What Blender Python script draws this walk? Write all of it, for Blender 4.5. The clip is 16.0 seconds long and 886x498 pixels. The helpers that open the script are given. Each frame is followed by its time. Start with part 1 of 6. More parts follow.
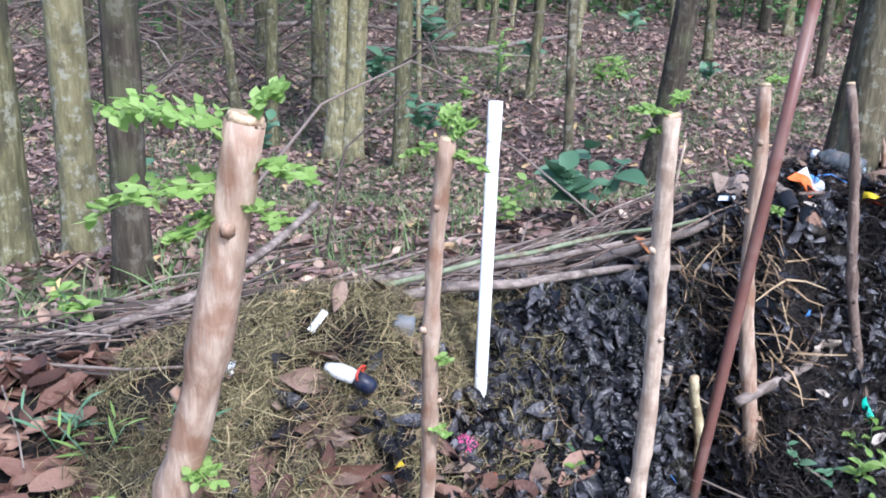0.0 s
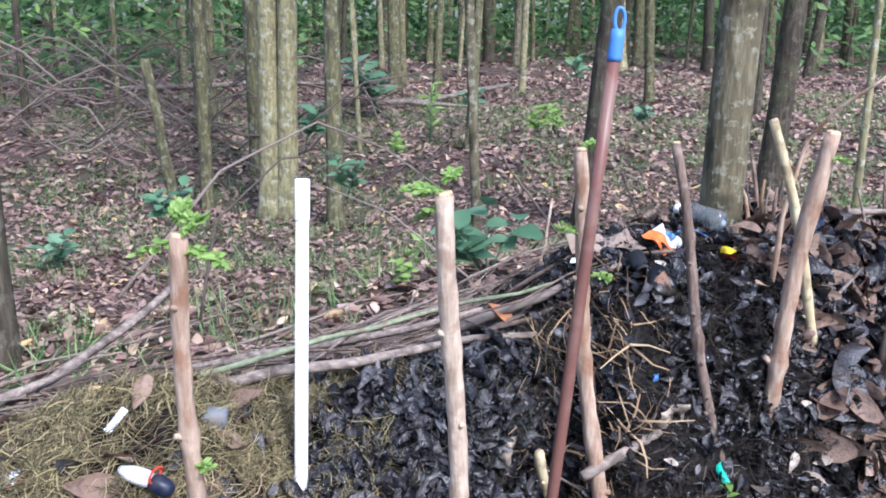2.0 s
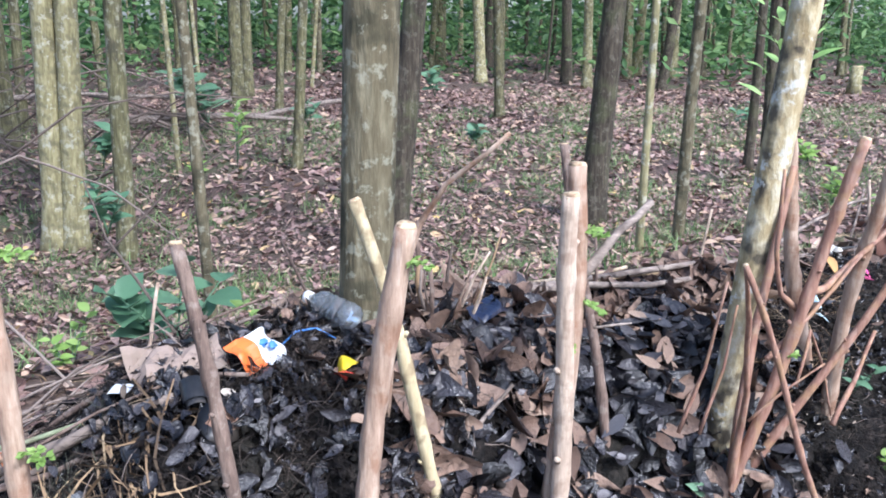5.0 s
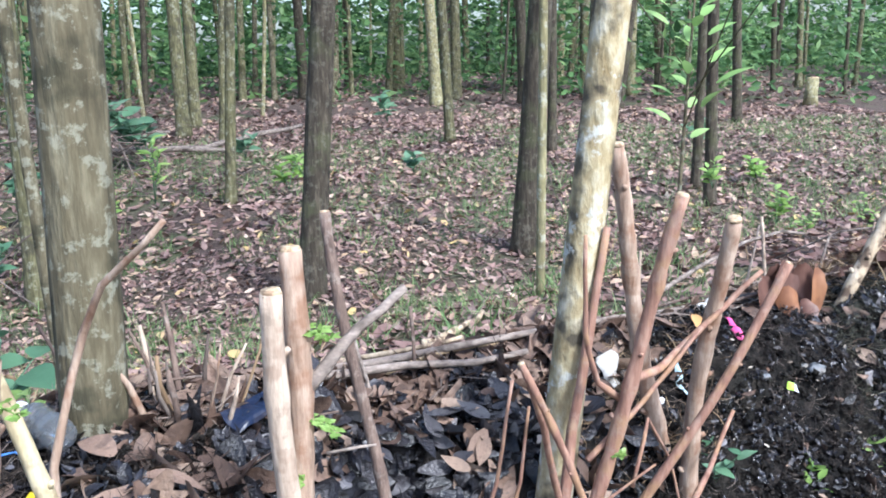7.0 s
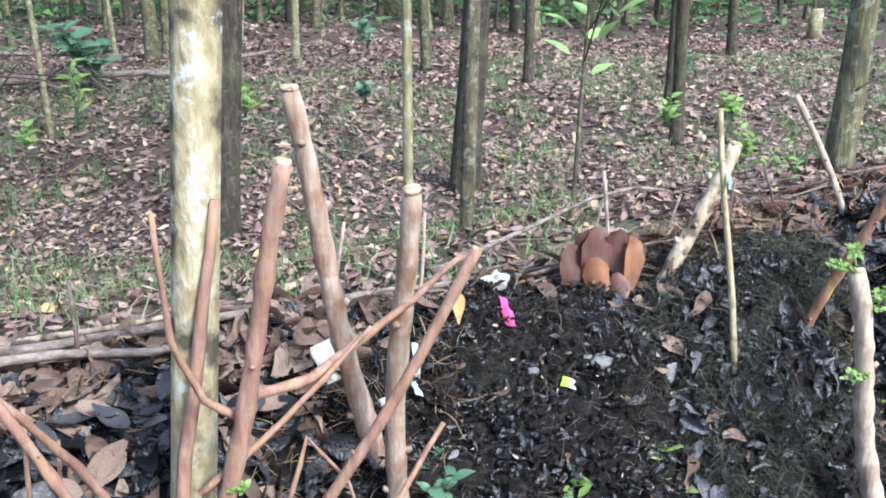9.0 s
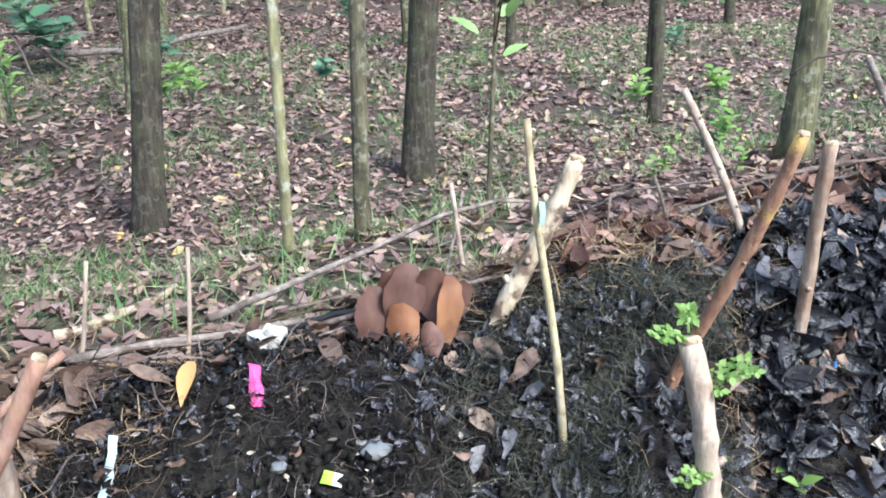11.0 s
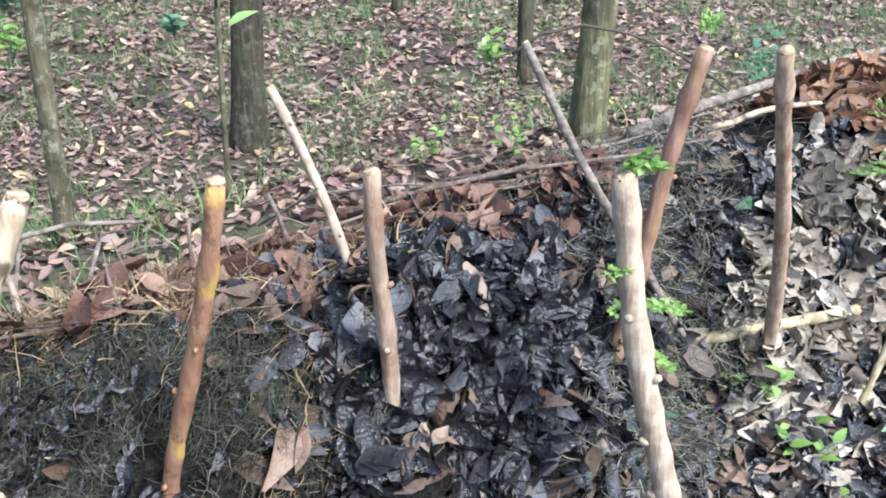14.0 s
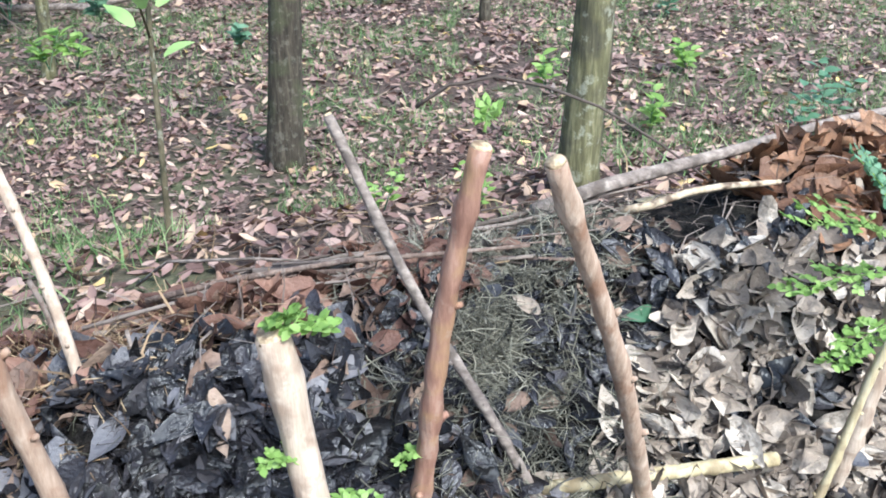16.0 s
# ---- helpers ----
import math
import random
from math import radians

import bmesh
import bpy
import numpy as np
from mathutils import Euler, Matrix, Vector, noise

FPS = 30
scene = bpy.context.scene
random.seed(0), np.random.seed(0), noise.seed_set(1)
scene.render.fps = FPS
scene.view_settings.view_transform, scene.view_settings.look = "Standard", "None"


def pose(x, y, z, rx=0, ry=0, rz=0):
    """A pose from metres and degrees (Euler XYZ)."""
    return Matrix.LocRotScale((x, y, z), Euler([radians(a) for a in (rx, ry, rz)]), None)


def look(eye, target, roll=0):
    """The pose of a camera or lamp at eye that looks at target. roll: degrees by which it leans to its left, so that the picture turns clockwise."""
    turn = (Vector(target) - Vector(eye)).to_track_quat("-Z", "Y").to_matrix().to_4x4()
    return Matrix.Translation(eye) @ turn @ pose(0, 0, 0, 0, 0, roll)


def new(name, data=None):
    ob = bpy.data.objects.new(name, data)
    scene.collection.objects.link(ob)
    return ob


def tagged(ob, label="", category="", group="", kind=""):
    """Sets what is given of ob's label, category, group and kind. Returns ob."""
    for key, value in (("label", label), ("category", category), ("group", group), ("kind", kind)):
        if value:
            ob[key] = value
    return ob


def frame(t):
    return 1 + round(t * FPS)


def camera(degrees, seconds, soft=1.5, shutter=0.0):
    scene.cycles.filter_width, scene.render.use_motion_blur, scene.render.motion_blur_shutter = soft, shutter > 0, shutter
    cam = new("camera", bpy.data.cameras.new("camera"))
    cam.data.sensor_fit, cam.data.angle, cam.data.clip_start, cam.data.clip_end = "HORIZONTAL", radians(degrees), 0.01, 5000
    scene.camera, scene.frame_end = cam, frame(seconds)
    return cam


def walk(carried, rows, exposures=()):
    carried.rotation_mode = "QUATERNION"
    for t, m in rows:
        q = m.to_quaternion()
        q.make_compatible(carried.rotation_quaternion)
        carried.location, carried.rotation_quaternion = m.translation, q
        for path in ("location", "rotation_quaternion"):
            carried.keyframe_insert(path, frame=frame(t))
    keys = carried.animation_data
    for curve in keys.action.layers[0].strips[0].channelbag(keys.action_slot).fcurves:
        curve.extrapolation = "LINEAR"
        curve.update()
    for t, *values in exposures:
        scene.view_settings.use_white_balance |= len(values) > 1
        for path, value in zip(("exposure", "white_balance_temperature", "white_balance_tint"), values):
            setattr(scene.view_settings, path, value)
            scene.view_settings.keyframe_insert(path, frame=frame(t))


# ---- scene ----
cam = camera(54.0, 16.0, soft=1.8)
METRES, EYE, TILT, LEAN, TURN = 4.6, 1.65, -17.5, -2.0, 0.0
ROWS = [
    (0.0, 0.0, 0.0, 0.0, 0.0, 0.0, -0.0),
    (0.5, 0.0237, 0.0084, 0.0044, 0.13, 0.16, -0.1),
    (1.0, 0.0405, 0.0078, 0.0062, 0.59, 0.84, 0.67),
    (1.5, 0.0502, 0.0095, 0.0088, 0.18, 2.53, 1.89),
    (2.0, 0.0659, 0.0138, 0.0122, -1.78, 3.06, 2.76),
    (2.5, 0.0804, 0.0213, 0.0136, -3.48, 2.62, 3.74),
    (3.0, 0.1014, 0.0469, 0.0211, -5.43, 2.61, 4.49),
    (3.5, 0.1265, 0.069, 0.0365, -7.03, 4.47, 4.23),
    (6.0, 0.2768, 0.154, 0.0638, -9.97, 2.25, 4.98),
    (6.5, 0.2962, 0.1677, 0.0723, -10.59, 3.98, 5.68),
    (7.0, 0.3217, 0.1751, 0.0745, -10.06, 4.3, 6.21),
    (7.5, 0.3606, 0.185, 0.0739, -9.86, 3.01, 5.37),
    (8.0, 0.3985, 0.1947, 0.0734, -10.72, 1.65, 5.5),
    (10.5, 0.5487, 0.2852, 0.0969, -6.36, -1.69, 4.28),
    (11.0, 0.5756, 0.2998, 0.1002, -8.23, -2.03, 5.51),
    (11.5, 0.602, 0.3239, 0.1071, -8.95, -3.97, 5.46),
    (12.0, 0.6208, 0.3419, 0.1081, -10.13, -6.22, 5.53),
    (12.5, 0.6389, 0.3512, 0.1092, -12.35, -7.6, 6.98),
    (13.0, 0.6716, 0.3562, 0.1107, -12.82, -7.63, 7.09),
    (13.5, 0.7119, 0.3573, 0.1129, -12.52, -6.34, 5.97),
    (14.0, 0.7417, 0.3588, 0.1146, -11.9, -5.58, 5.97),
    (14.5, 0.7742, 0.3778, 0.118, -10.2, -5.23, 5.73),
    (15.0, 0.8079, 0.3954, 0.1287, -10.02, -6.31, 4.94),
    (15.5, 0.831, 0.4039, 0.133, -7.23, -5.92, 4.95),
    (16.0, 0.8682, 0.4102, 0.1368, -3.76, -4.74, 3.54),
]
EXPOSURES = [(0.0, 1.02, 5400, 14), (3.5, 1.13, 5500, 14), (8.0, 1.24, 5480, 7), (16.0, 1.22, 5550, 4)]
walk(cam, [(t, pose(0, 0, EYE, TILT, LEAN, TURN) @ pose(METRES * x, METRES * y, METRES * z, 90 + pitch, roll, yaw)) for t, x, y, z, yaw, pitch, roll in ROWS], EXPOSURES)

# ---- light ----
SUN_ELEVATION, SUN_AZIMUTH = 48.0, 150.0  # degrees; azimuth clockwise from +y
world = bpy.data.worlds.new("sky")
scene.world = world
world.use_nodes = True
sky = world.node_tree.nodes.new("ShaderNodeTexSky")
sky.sky_type = "NISHITA"
sky.sun_disc = False
sky.sun_elevation, sky.sun_rotation = radians(SUN_ELEVATION), radians(SUN_AZIMUTH)
sky.air_density, sky.dust_density = 1.0, 3.0
background = world.node_tree.nodes["Background"]
background.inputs["Strength"].default_value = 0.15
world.node_tree.links.new(sky.outputs[0], background.inputs["Color"])
sun_data = bpy.data.lights.new("sun", "SUN")
sun_data.energy, sun_data.angle, sun_data.color = 2.4, radians(9), (1.0, 0.96, 0.9)
sun = new("sun", sun_data)
a, e = radians(SUN_AZIMUTH), radians(SUN_ELEVATION)
sun.matrix_world = look((10 * math.sin(a) * math.cos(e), 10 * math.cos(a) * math.cos(e), 10 * math.sin(e)), (0, 0, 0))

# ---- materials ----
rng = np.random.default_rng(7)


def material(name, colours, scale=8.0, detail=6.0, rough=0.85, bump=0.3, bump_scale=60.0, island=0.0, stretch=(1, 1, 1),
             stain=None, stain_scale=2.5, stain_amount=0.5, patch=None, patch_scale=12.0, patch_amount=0.6, metal=0.0, translucent=0.0, spec=0.3):
    """A procedural surface: a ramp of colours over noise, a second noise of stains, fine relief; island: how far single pieces differ."""
    m = bpy.data.materials.new(name)
    m.use_nodes = True
    nt = m.node_tree
    bsdf = nt.nodes["Principled BSDF"]
    coord = nt.nodes.new("ShaderNodeTexCoord")
    mapping = nt.nodes.new("ShaderNodeMapping")
    mapping.inputs["Scale"].default_value = stretch
    nt.links.new(coord.outputs["Object"], mapping.inputs["Vector"])
    tex = nt.nodes.new("ShaderNodeTexNoise")
    tex.inputs["Scale"].default_value, tex.inputs["Detail"].default_value = scale, detail
    tex.inputs["Roughness"].default_value = 0.65
    nt.links.new(mapping.outputs[0], tex.inputs["Vector"])
    value = tex.outputs["Fac"]
    if island > 0:
        geo_node = nt.nodes.new("ShaderNodeNewGeometry")
        info = nt.nodes.new("ShaderNodeObjectInfo")
        add = nt.nodes.new("ShaderNodeMath")
        add.operation = "ADD"
        nt.links.new(geo_node.outputs["Random Per Island"], add.inputs[0])
        nt.links.new(info.outputs["Random"], add.inputs[1])
        frac = nt.nodes.new("ShaderNodeMath")
        frac.operation = "FRACT"
        nt.links.new(add.outputs[0], frac.inputs[0])
        mix = nt.nodes.new("ShaderNodeMix")
        mix.inputs[0].default_value = island
        nt.links.new(value, mix.inputs[2])
        nt.links.new(frac.outputs[0], mix.inputs[3])
        value = mix.outputs[0]
    ramp = nt.nodes.new("ShaderNodeValToRGB")
    lo, hi = (0.02, 0.98) if island > 0.5 else (0.28, 0.72)
    el = ramp.color_ramp.elements
    while len(el) < len(colours):
        el.new(0.5)
    for k, c in enumerate(colours):
        el[k].position = lo + (hi - lo) * k / max(1, len(colours) - 1)
        el[k].color = (*c, 1)
    nt.links.new(value, ramp.inputs["Fac"])
    colour = ramp.outputs["Color"]
    if stain is not None:
        tex2 = nt.nodes.new("ShaderNodeTexNoise")
        tex2.inputs["Scale"].default_value, tex2.inputs["Detail"].default_value = stain_scale, 4.0
        nt.links.new(coord.outputs["Object"], tex2.inputs["Vector"])
        ramp2 = nt.nodes.new("ShaderNodeValToRGB")
        ramp2.color_ramp.elements[0].position, ramp2.color_ramp.elements[1].position = 0.5, 0.62
        ramp2.color_ramp.elements[0].color, ramp2.color_ramp.elements[1].color = (0, 0, 0, 1), (stain_amount,) * 3 + (1,)
        nt.links.new(tex2.outputs["Fac"], ramp2.inputs["Fac"])
        mix2 = nt.nodes.new("ShaderNodeMix")
        mix2.data_type = "RGBA"
        nt.links.new(ramp2.outputs["Color"], mix2.inputs[0])
        nt.links.new(colour, mix2.inputs[6])
        mix2.inputs[7].default_value = (*stain, 1)
        colour = mix2.outputs[2]
    if patch is not None:
        tex4 = nt.nodes.new("ShaderNodeTexNoise")
        tex4.inputs["Scale"].default_value, tex4.inputs["Detail"].default_value = patch_scale, 8.0
        tex4.inputs["Roughness"].default_value = 0.7
        shift = nt.nodes.new("ShaderNodeVectorMath")
        shift.operation = "ADD"
        shift.inputs[1].default_value = (3.1, 7.7, 1.9)
        nt.links.new(coord.outputs["Object"], shift.inputs[0])
        nt.links.new(shift.outputs[0], tex4.inputs["Vector"])
        ramp4 = nt.nodes.new("ShaderNodeValToRGB")
        ramp4.color_ramp.elements[0].position, ramp4.color_ramp.elements[1].position = 0.54, 0.6
        ramp4.color_ramp.elements[0].color, ramp4.color_ramp.elements[1].color = (0, 0, 0, 1), (patch_amount,) * 3 + (1,)
        nt.links.new(tex4.outputs["Fac"], ramp4.inputs["Fac"])
        mix4 = nt.nodes.new("ShaderNodeMix")
        mix4.data_type = "RGBA"
        nt.links.new(ramp4.outputs["Color"], mix4.inputs[0])
        nt.links.new(colour, mix4.inputs[6])
        mix4.inputs[7].default_value = (*patch, 1)
        colour = mix4.outputs[2]
    nt.links.new(colour, bsdf.inputs["Base Color"])
    bsdf.inputs["Roughness"].default_value, bsdf.inputs["Metallic"].default_value = rough, metal
    bsdf.inputs["Specular IOR Level"].default_value = spec
    if bump > 0:
        tex3 = nt.nodes.new("ShaderNodeTexNoise")
        tex3.inputs["Scale"].default_value, tex3.inputs["Detail"].default_value = bump_scale, 5.0
        nt.links.new(mapping.outputs[0], tex3.inputs["Vector"])
        bm_node = nt.nodes.new("ShaderNodeBump")
        bm_node.inputs["Strength"].default_value, bm_node.inputs["Distance"].default_value = bump, 0.01
        nt.links.new(tex3.outputs["Fac"], bm_node.inputs["Height"])
        nt.links.new(bm_node.outputs[0], bsdf.inputs["Normal"])
    if translucent > 0:
        trans = nt.nodes.new("ShaderNodeBsdfTranslucent")
        nt.links.new(colour, trans.inputs["Color"])
        mixs = nt.nodes.new("ShaderNodeMixShader")
        mixs.inputs[0].default_value = translucent
        nt.links.new(bsdf.outputs[0], mixs.inputs[1])
        nt.links.new(trans.outputs[0], mixs.inputs[2])
        nt.links.new(mixs.outputs[0], nt.nodes["Material Output"].inputs["Surface"])
    return m


M = {
    # Floor colour kept dark to act as the shadow between litter leaves.
    "floor": material("forest_floor", [(0.024, 0.017, 0.014), (0.075, 0.052, 0.042), (0.18, 0.13, 0.105)], scale=26, bump=0.8, stain=(0.09, 0.12, 0.05), stain_scale=0.9, stain_amount=0.6),
    "soil": material("compost_soil", [(0.003, 0.003, 0.003), (0.01, 0.009, 0.0085), (0.045, 0.036, 0.031)], scale=35, bump=1.0, bump_scale=120, rough=0.75, spec=0.12, stain=(0.03, 0.028, 0.022), stain_scale=5.0, stain_amount=0.4),
    "litter": material("leaf_litter", [(0.035, 0.021, 0.019), (0.13, 0.08, 0.069), (0.28, 0.178, 0.155), (0.17, 0.103, 0.089), (0.34, 0.245, 0.208), (0.23, 0.147, 0.125), (0.42, 0.29, 0.2), (0.57, 0.46, 0.38)], island=0.85, rough=0.5, bump=0.15),
    "litter_pale": material("pale_leaf_litter", [(0.36, 0.24, 0.15), (0.5, 0.36, 0.22), (0.58, 0.42, 0.14)], island=0.85, rough=0.6, bump=0.15),
    # Bluish blacks put some of the sky's sheen into the leaf colour.
    "leaf_black": material("wet_black_leaf", [(0.004, 0.004, 0.0045), (0.009, 0.0085, 0.0095), (0.018, 0.017, 0.02), (0.036, 0.034, 0.04), (0.09, 0.083, 0.086)], island=0.8, rough=0.27, bump=0.5, bump_scale=150, spec=0.6),
    "leaf_brown": material("dry_brown_leaf", [(0.07, 0.045, 0.034), (0.14, 0.09, 0.066), (0.23, 0.155, 0.115), (0.36, 0.27, 0.2)], island=0.7, scale=60, rough=0.55, bump=0.4, bump_scale=150, stain=(0.05, 0.035, 0.03), stain_scale=40, stain_amount=0.5),
    "leaf_red": material("red_brown_leaf", [(0.035, 0.02, 0.016), (0.1, 0.05, 0.037), (0.2, 0.11, 0.078), (0.36, 0.24, 0.175)], island=0.6, scale=35, rough=0.55, bump=0.4, bump_scale=150),
    "leaf_orange": material("orange_brown_leaf", [(0.22, 0.08, 0.035), (0.36, 0.14, 0.05), (0.5, 0.22, 0.08)], scale=16, rough=0.5, bump=0.3, stain=(0.12, 0.05, 0.03), stain_scale=24, stain_amount=0.35),
    "leaf_copper": material("copper_brown_leaf", [(0.15, 0.06, 0.03), (0.26, 0.115, 0.055), (0.38, 0.19, 0.095)], scale=14, detail=3, stretch=(1, 1, 0.4), rough=0.45, bump=0.06, bump_scale=40, stain=(0.15, 0.06, 0.035), stain_scale=20, stain_amount=0.4, translucent=0.12),
    "leaf_maroon": material("maroon_brown_leaf", [(0.07, 0.036, 0.028), (0.13, 0.066, 0.05), (0.22, 0.125, 0.095)], scale=14, detail=3, stretch=(1, 1, 0.4), rough=0.45, bump=0.06, bump_scale=40, translucent=0.1),
    "leaf_pale": material("pale_bleached_leaf", [(0.05, 0.041, 0.036), (0.16, 0.127, 0.1), (0.31, 0.25, 0.195), (0.46, 0.39, 0.315), (0.62, 0.56, 0.49)], island=0.75, scale=50, rough=0.55, bump=0.4, bump_scale=150, stain=(0.09, 0.075, 0.065), stain_scale=45, stain_amount=0.6),
    "leaf_green": material("fresh_green_leaf", [(0.16, 0.27, 0.06), (0.27, 0.42, 0.11), (0.42, 0.56, 0.2)], island=0.7, rough=0.5, bump=0.1, translucent=0.4),
    "leaf_deep": material("deep_green_leaf", [(0.06, 0.135, 0.075), (0.125, 0.24, 0.135), (0.22, 0.35, 0.22)], island=0.7, rough=0.42, bump=0.1, translucent=0.25),
    "leaf_wood": material("forest_foliage", [(0.03, 0.075, 0.028), (0.07, 0.15, 0.05), (0.13, 0.24, 0.08), (0.22, 0.32, 0.12)], island=0.8, rough=0.5, bump=0.0, translucent=0.35),
    "leaf_yellow": material("yellow_leaf", [(0.52, 0.28, 0.1), (0.66, 0.4, 0.17)], island=0.6, rough=0.6, bump=0.1, translucent=0.2),
    "grass": material("grass_blade", [(0.065, 0.125, 0.04), (0.13, 0.22, 0.075), (0.22, 0.33, 0.13), (0.36, 0.38, 0.21)], island=0.85, rough=0.6, bump=0, translucent=0.25),
    "straw": material("olive_straw", [(0.03, 0.027, 0.016), (0.1, 0.085, 0.042), (0.21, 0.175, 0.085), (0.42, 0.35, 0.19)], island=0.85, rough=0.75, bump=0),
    "straw_grey": material("grey_dry_grass", [(0.035, 0.033, 0.026), (0.09, 0.085, 0.065), (0.17, 0.16, 0.12), (0.3, 0.28, 0.22)], island=0.85, rough=0.8, bump=0),
    "root": material("dark_root_fibre", [(0.005, 0.004, 0.004), (0.014, 0.011, 0.01), (0.032, 0.026, 0.022), (0.09, 0.07, 0.056)], island=0.85, rough=0.7, bump=0, spec=0.15),
    "straw_tan": material("tan_straw", [(0.045, 0.03, 0.018), (0.13, 0.085, 0.048), (0.26, 0.175, 0.1), (0.46, 0.35, 0.21)], island=0.85, rough=0.75, bump=0),
    "twig": material("dry_twig", [(0.05, 0.038, 0.032), (0.11, 0.085, 0.07), (0.2, 0.16, 0.135), (0.3, 0.25, 0.21)], island=0.6, scale=60, rough=0.85, bump=0.5),
    "branch_grey": material("grey_branch_bark", [(0.12, 0.095, 0.08), (0.24, 0.195, 0.165), (0.4, 0.34, 0.29)], scale=70, stretch=(0.5, 1, 1), rough=0.85, bump=0.7, stain=(0.07, 0.055, 0.045), stain_scale=25, stain_amount=0.7),
    "branch_green": material("green_cane", [(0.12, 0.15, 0.085), (0.2, 0.23, 0.14), (0.32, 0.33, 0.23)], scale=50, rough=0.6, bump=0.3, stain=(0.14, 0.1, 0.07), stain_scale=18, stain_amount=0.8),
    "stake": material("brown_stake_bark", [(0.2, 0.13, 0.09), (0.36, 0.255, 0.185), (0.58, 0.46, 0.36)], scale=55, stretch=(1, 1, 0.18), rough=0.8, bump=0.35, bump_scale=130, stain=(0.2, 0.09, 0.045), stain_scale=22, stain_amount=0.6, patch=(0.42, 0.34, 0.26), patch_scale=22, patch_amount=0.3),
    "stake_red": material("reddish_stake_bark", [(0.17, 0.085, 0.06), (0.28, 0.155, 0.11), (0.42, 0.26, 0.19)], scale=55, stretch=(1, 1, 0.2), rough=0.72, bump=0.35, bump_scale=130, stain=(0.36, 0.23, 0.11), stain_scale=22, stain_amount=0.45, patch=(0.38, 0.29, 0.23), patch_scale=30, patch_amount=0.3),
    "stake_pale": material("pale_stake_bark", [(0.3, 0.225, 0.165), (0.46, 0.36, 0.275), (0.64, 0.53, 0.42)], scale=55, stretch=(1, 1, 0.16), rough=0.8, bump=0.35, bump_scale=130, stain=(0.19, 0.115, 0.075), stain_scale=28, stain_amount=0.45, patch=(0.2, 0.15, 0.11), patch_scale=40, patch_amount=0.3),
    "stake_dark": material("dark_stick_bark", [(0.08, 0.055, 0.045), (0.15, 0.105, 0.083), (0.26, 0.19, 0.15)], scale=60, stretch=(1, 1, 0.25), rough=0.85, bump=0.6, bump_scale=130, patch=(0.3, 0.25, 0.21), patch_scale=30, patch_amount=0.5),
    "stake_yellow": material("peeled_yellow_stick", [(0.34, 0.27, 0.15), (0.48, 0.4, 0.24), (0.62, 0.55, 0.37)], scale=50, stretch=(1, 1, 0.2), rough=0.7, bump=0.4, stain=(0.2, 0.145, 0.08), stain_scale=30, stain_amount=0.7),
    "stake_white": material("scarred_white_wood", [(0.32, 0.23, 0.15), (0.48, 0.38, 0.26), (0.64, 0.54, 0.41)], scale=45, stretch=(1, 1, 0.3), rough=0.8, bump=0.6, stain=(0.1, 0.065, 0.045), stain_scale=32, stain_amount=0.9),
    "cut": material("fresh_cut_wood", [(0.38, 0.27, 0.16), (0.54, 0.41, 0.26), (0.68, 0.55, 0.38)], scale=120, rough=0.8, bump=0.6, stain=(0.2, 0.125, 0.075), stain_scale=70, stain_amount=0.8),
    "bark_olive": material("olive_bark", [(0.045, 0.043, 0.022), (0.12, 0.112, 0.056), (0.26, 0.24, 0.13)], scale=38, stretch=(1, 1, 0.16), rough=0.9, bump=1.0, bump_scale=60, stain=(0.05, 0.045, 0.035), stain_scale=9, stain_amount=0.6, patch=(0.36, 0.36, 0.27), patch_scale=14, patch_amount=0.55),
    "bark_dark": material("dark_bark", [(0.018, 0.015, 0.011), (0.055, 0.045, 0.032), (0.12, 0.1, 0.072)], scale=40, stretch=(1, 1, 0.15), rough=0.92, bump=1.0, bump_scale=60, stain=(0.085, 0.09, 0.045), stain_scale=5, stain_amount=0.6, patch=(0.2, 0.19, 0.15), patch_scale=18, patch_amount=0.35),
    "bark_grey": material("grey_lichen_bark", [(0.045, 0.038, 0.022), (0.115, 0.098, 0.058), (0.22, 0.195, 0.125)], scale=34, stretch=(1, 1, 0.2), rough=0.9, bump=1.0, bump_scale=55, stain=(0.03, 0.03, 0.017), stain_scale=11, stain_amount=0.7, patch=(0.34, 0.34, 0.26), patch_scale=26, patch_amount=0.5),
    "bark_pale": material("pale_yellow_bark", [(0.12, 0.105, 0.05), (0.25, 0.225, 0.115), (0.4, 0.365, 0.21)], scale=40, stretch=(1, 1, 0.2), rough=0.85, bump=0.6, stain=(0.11, 0.1, 0.06), stain_scale=12, stain_amount=0.65, patch=(0.5, 0.5, 0.42), patch_scale=16, patch_amount=0.5),
    "stake_orange": material("orange_patched_bark", [(0.16, 0.08, 0.05), (0.3, 0.16, 0.1), (0.44, 0.26, 0.16)], scale=50, stretch=(1, 1, 0.2), rough=0.7, bump=0.35, bump_scale=130, stain=(0.55, 0.36, 0.1), stain_scale=16, stain_amount=0.85, patch=(0.1, 0.055, 0.04), patch_scale=25, patch_amount=0.6),
    "moss": material("dark_mossy_fibre", [(0.009, 0.0095, 0.0078), (0.026, 0.027, 0.021), (0.06, 0.061, 0.045), (0.135, 0.13, 0.09)], island=0.85, rough=0.75, bump=0, spec=0.2),
    "leaf_rust": material("rust_brown_leaf", [(0.06, 0.03, 0.018), (0.16, 0.08, 0.045), (0.29, 0.16, 0.09), (0.44, 0.28, 0.17)], island=0.65, scale=40, rough=0.5, bump=0.4, bump_scale=150, stain=(0.05, 0.03, 0.022), stain_scale=40, stain_amount=0.5),
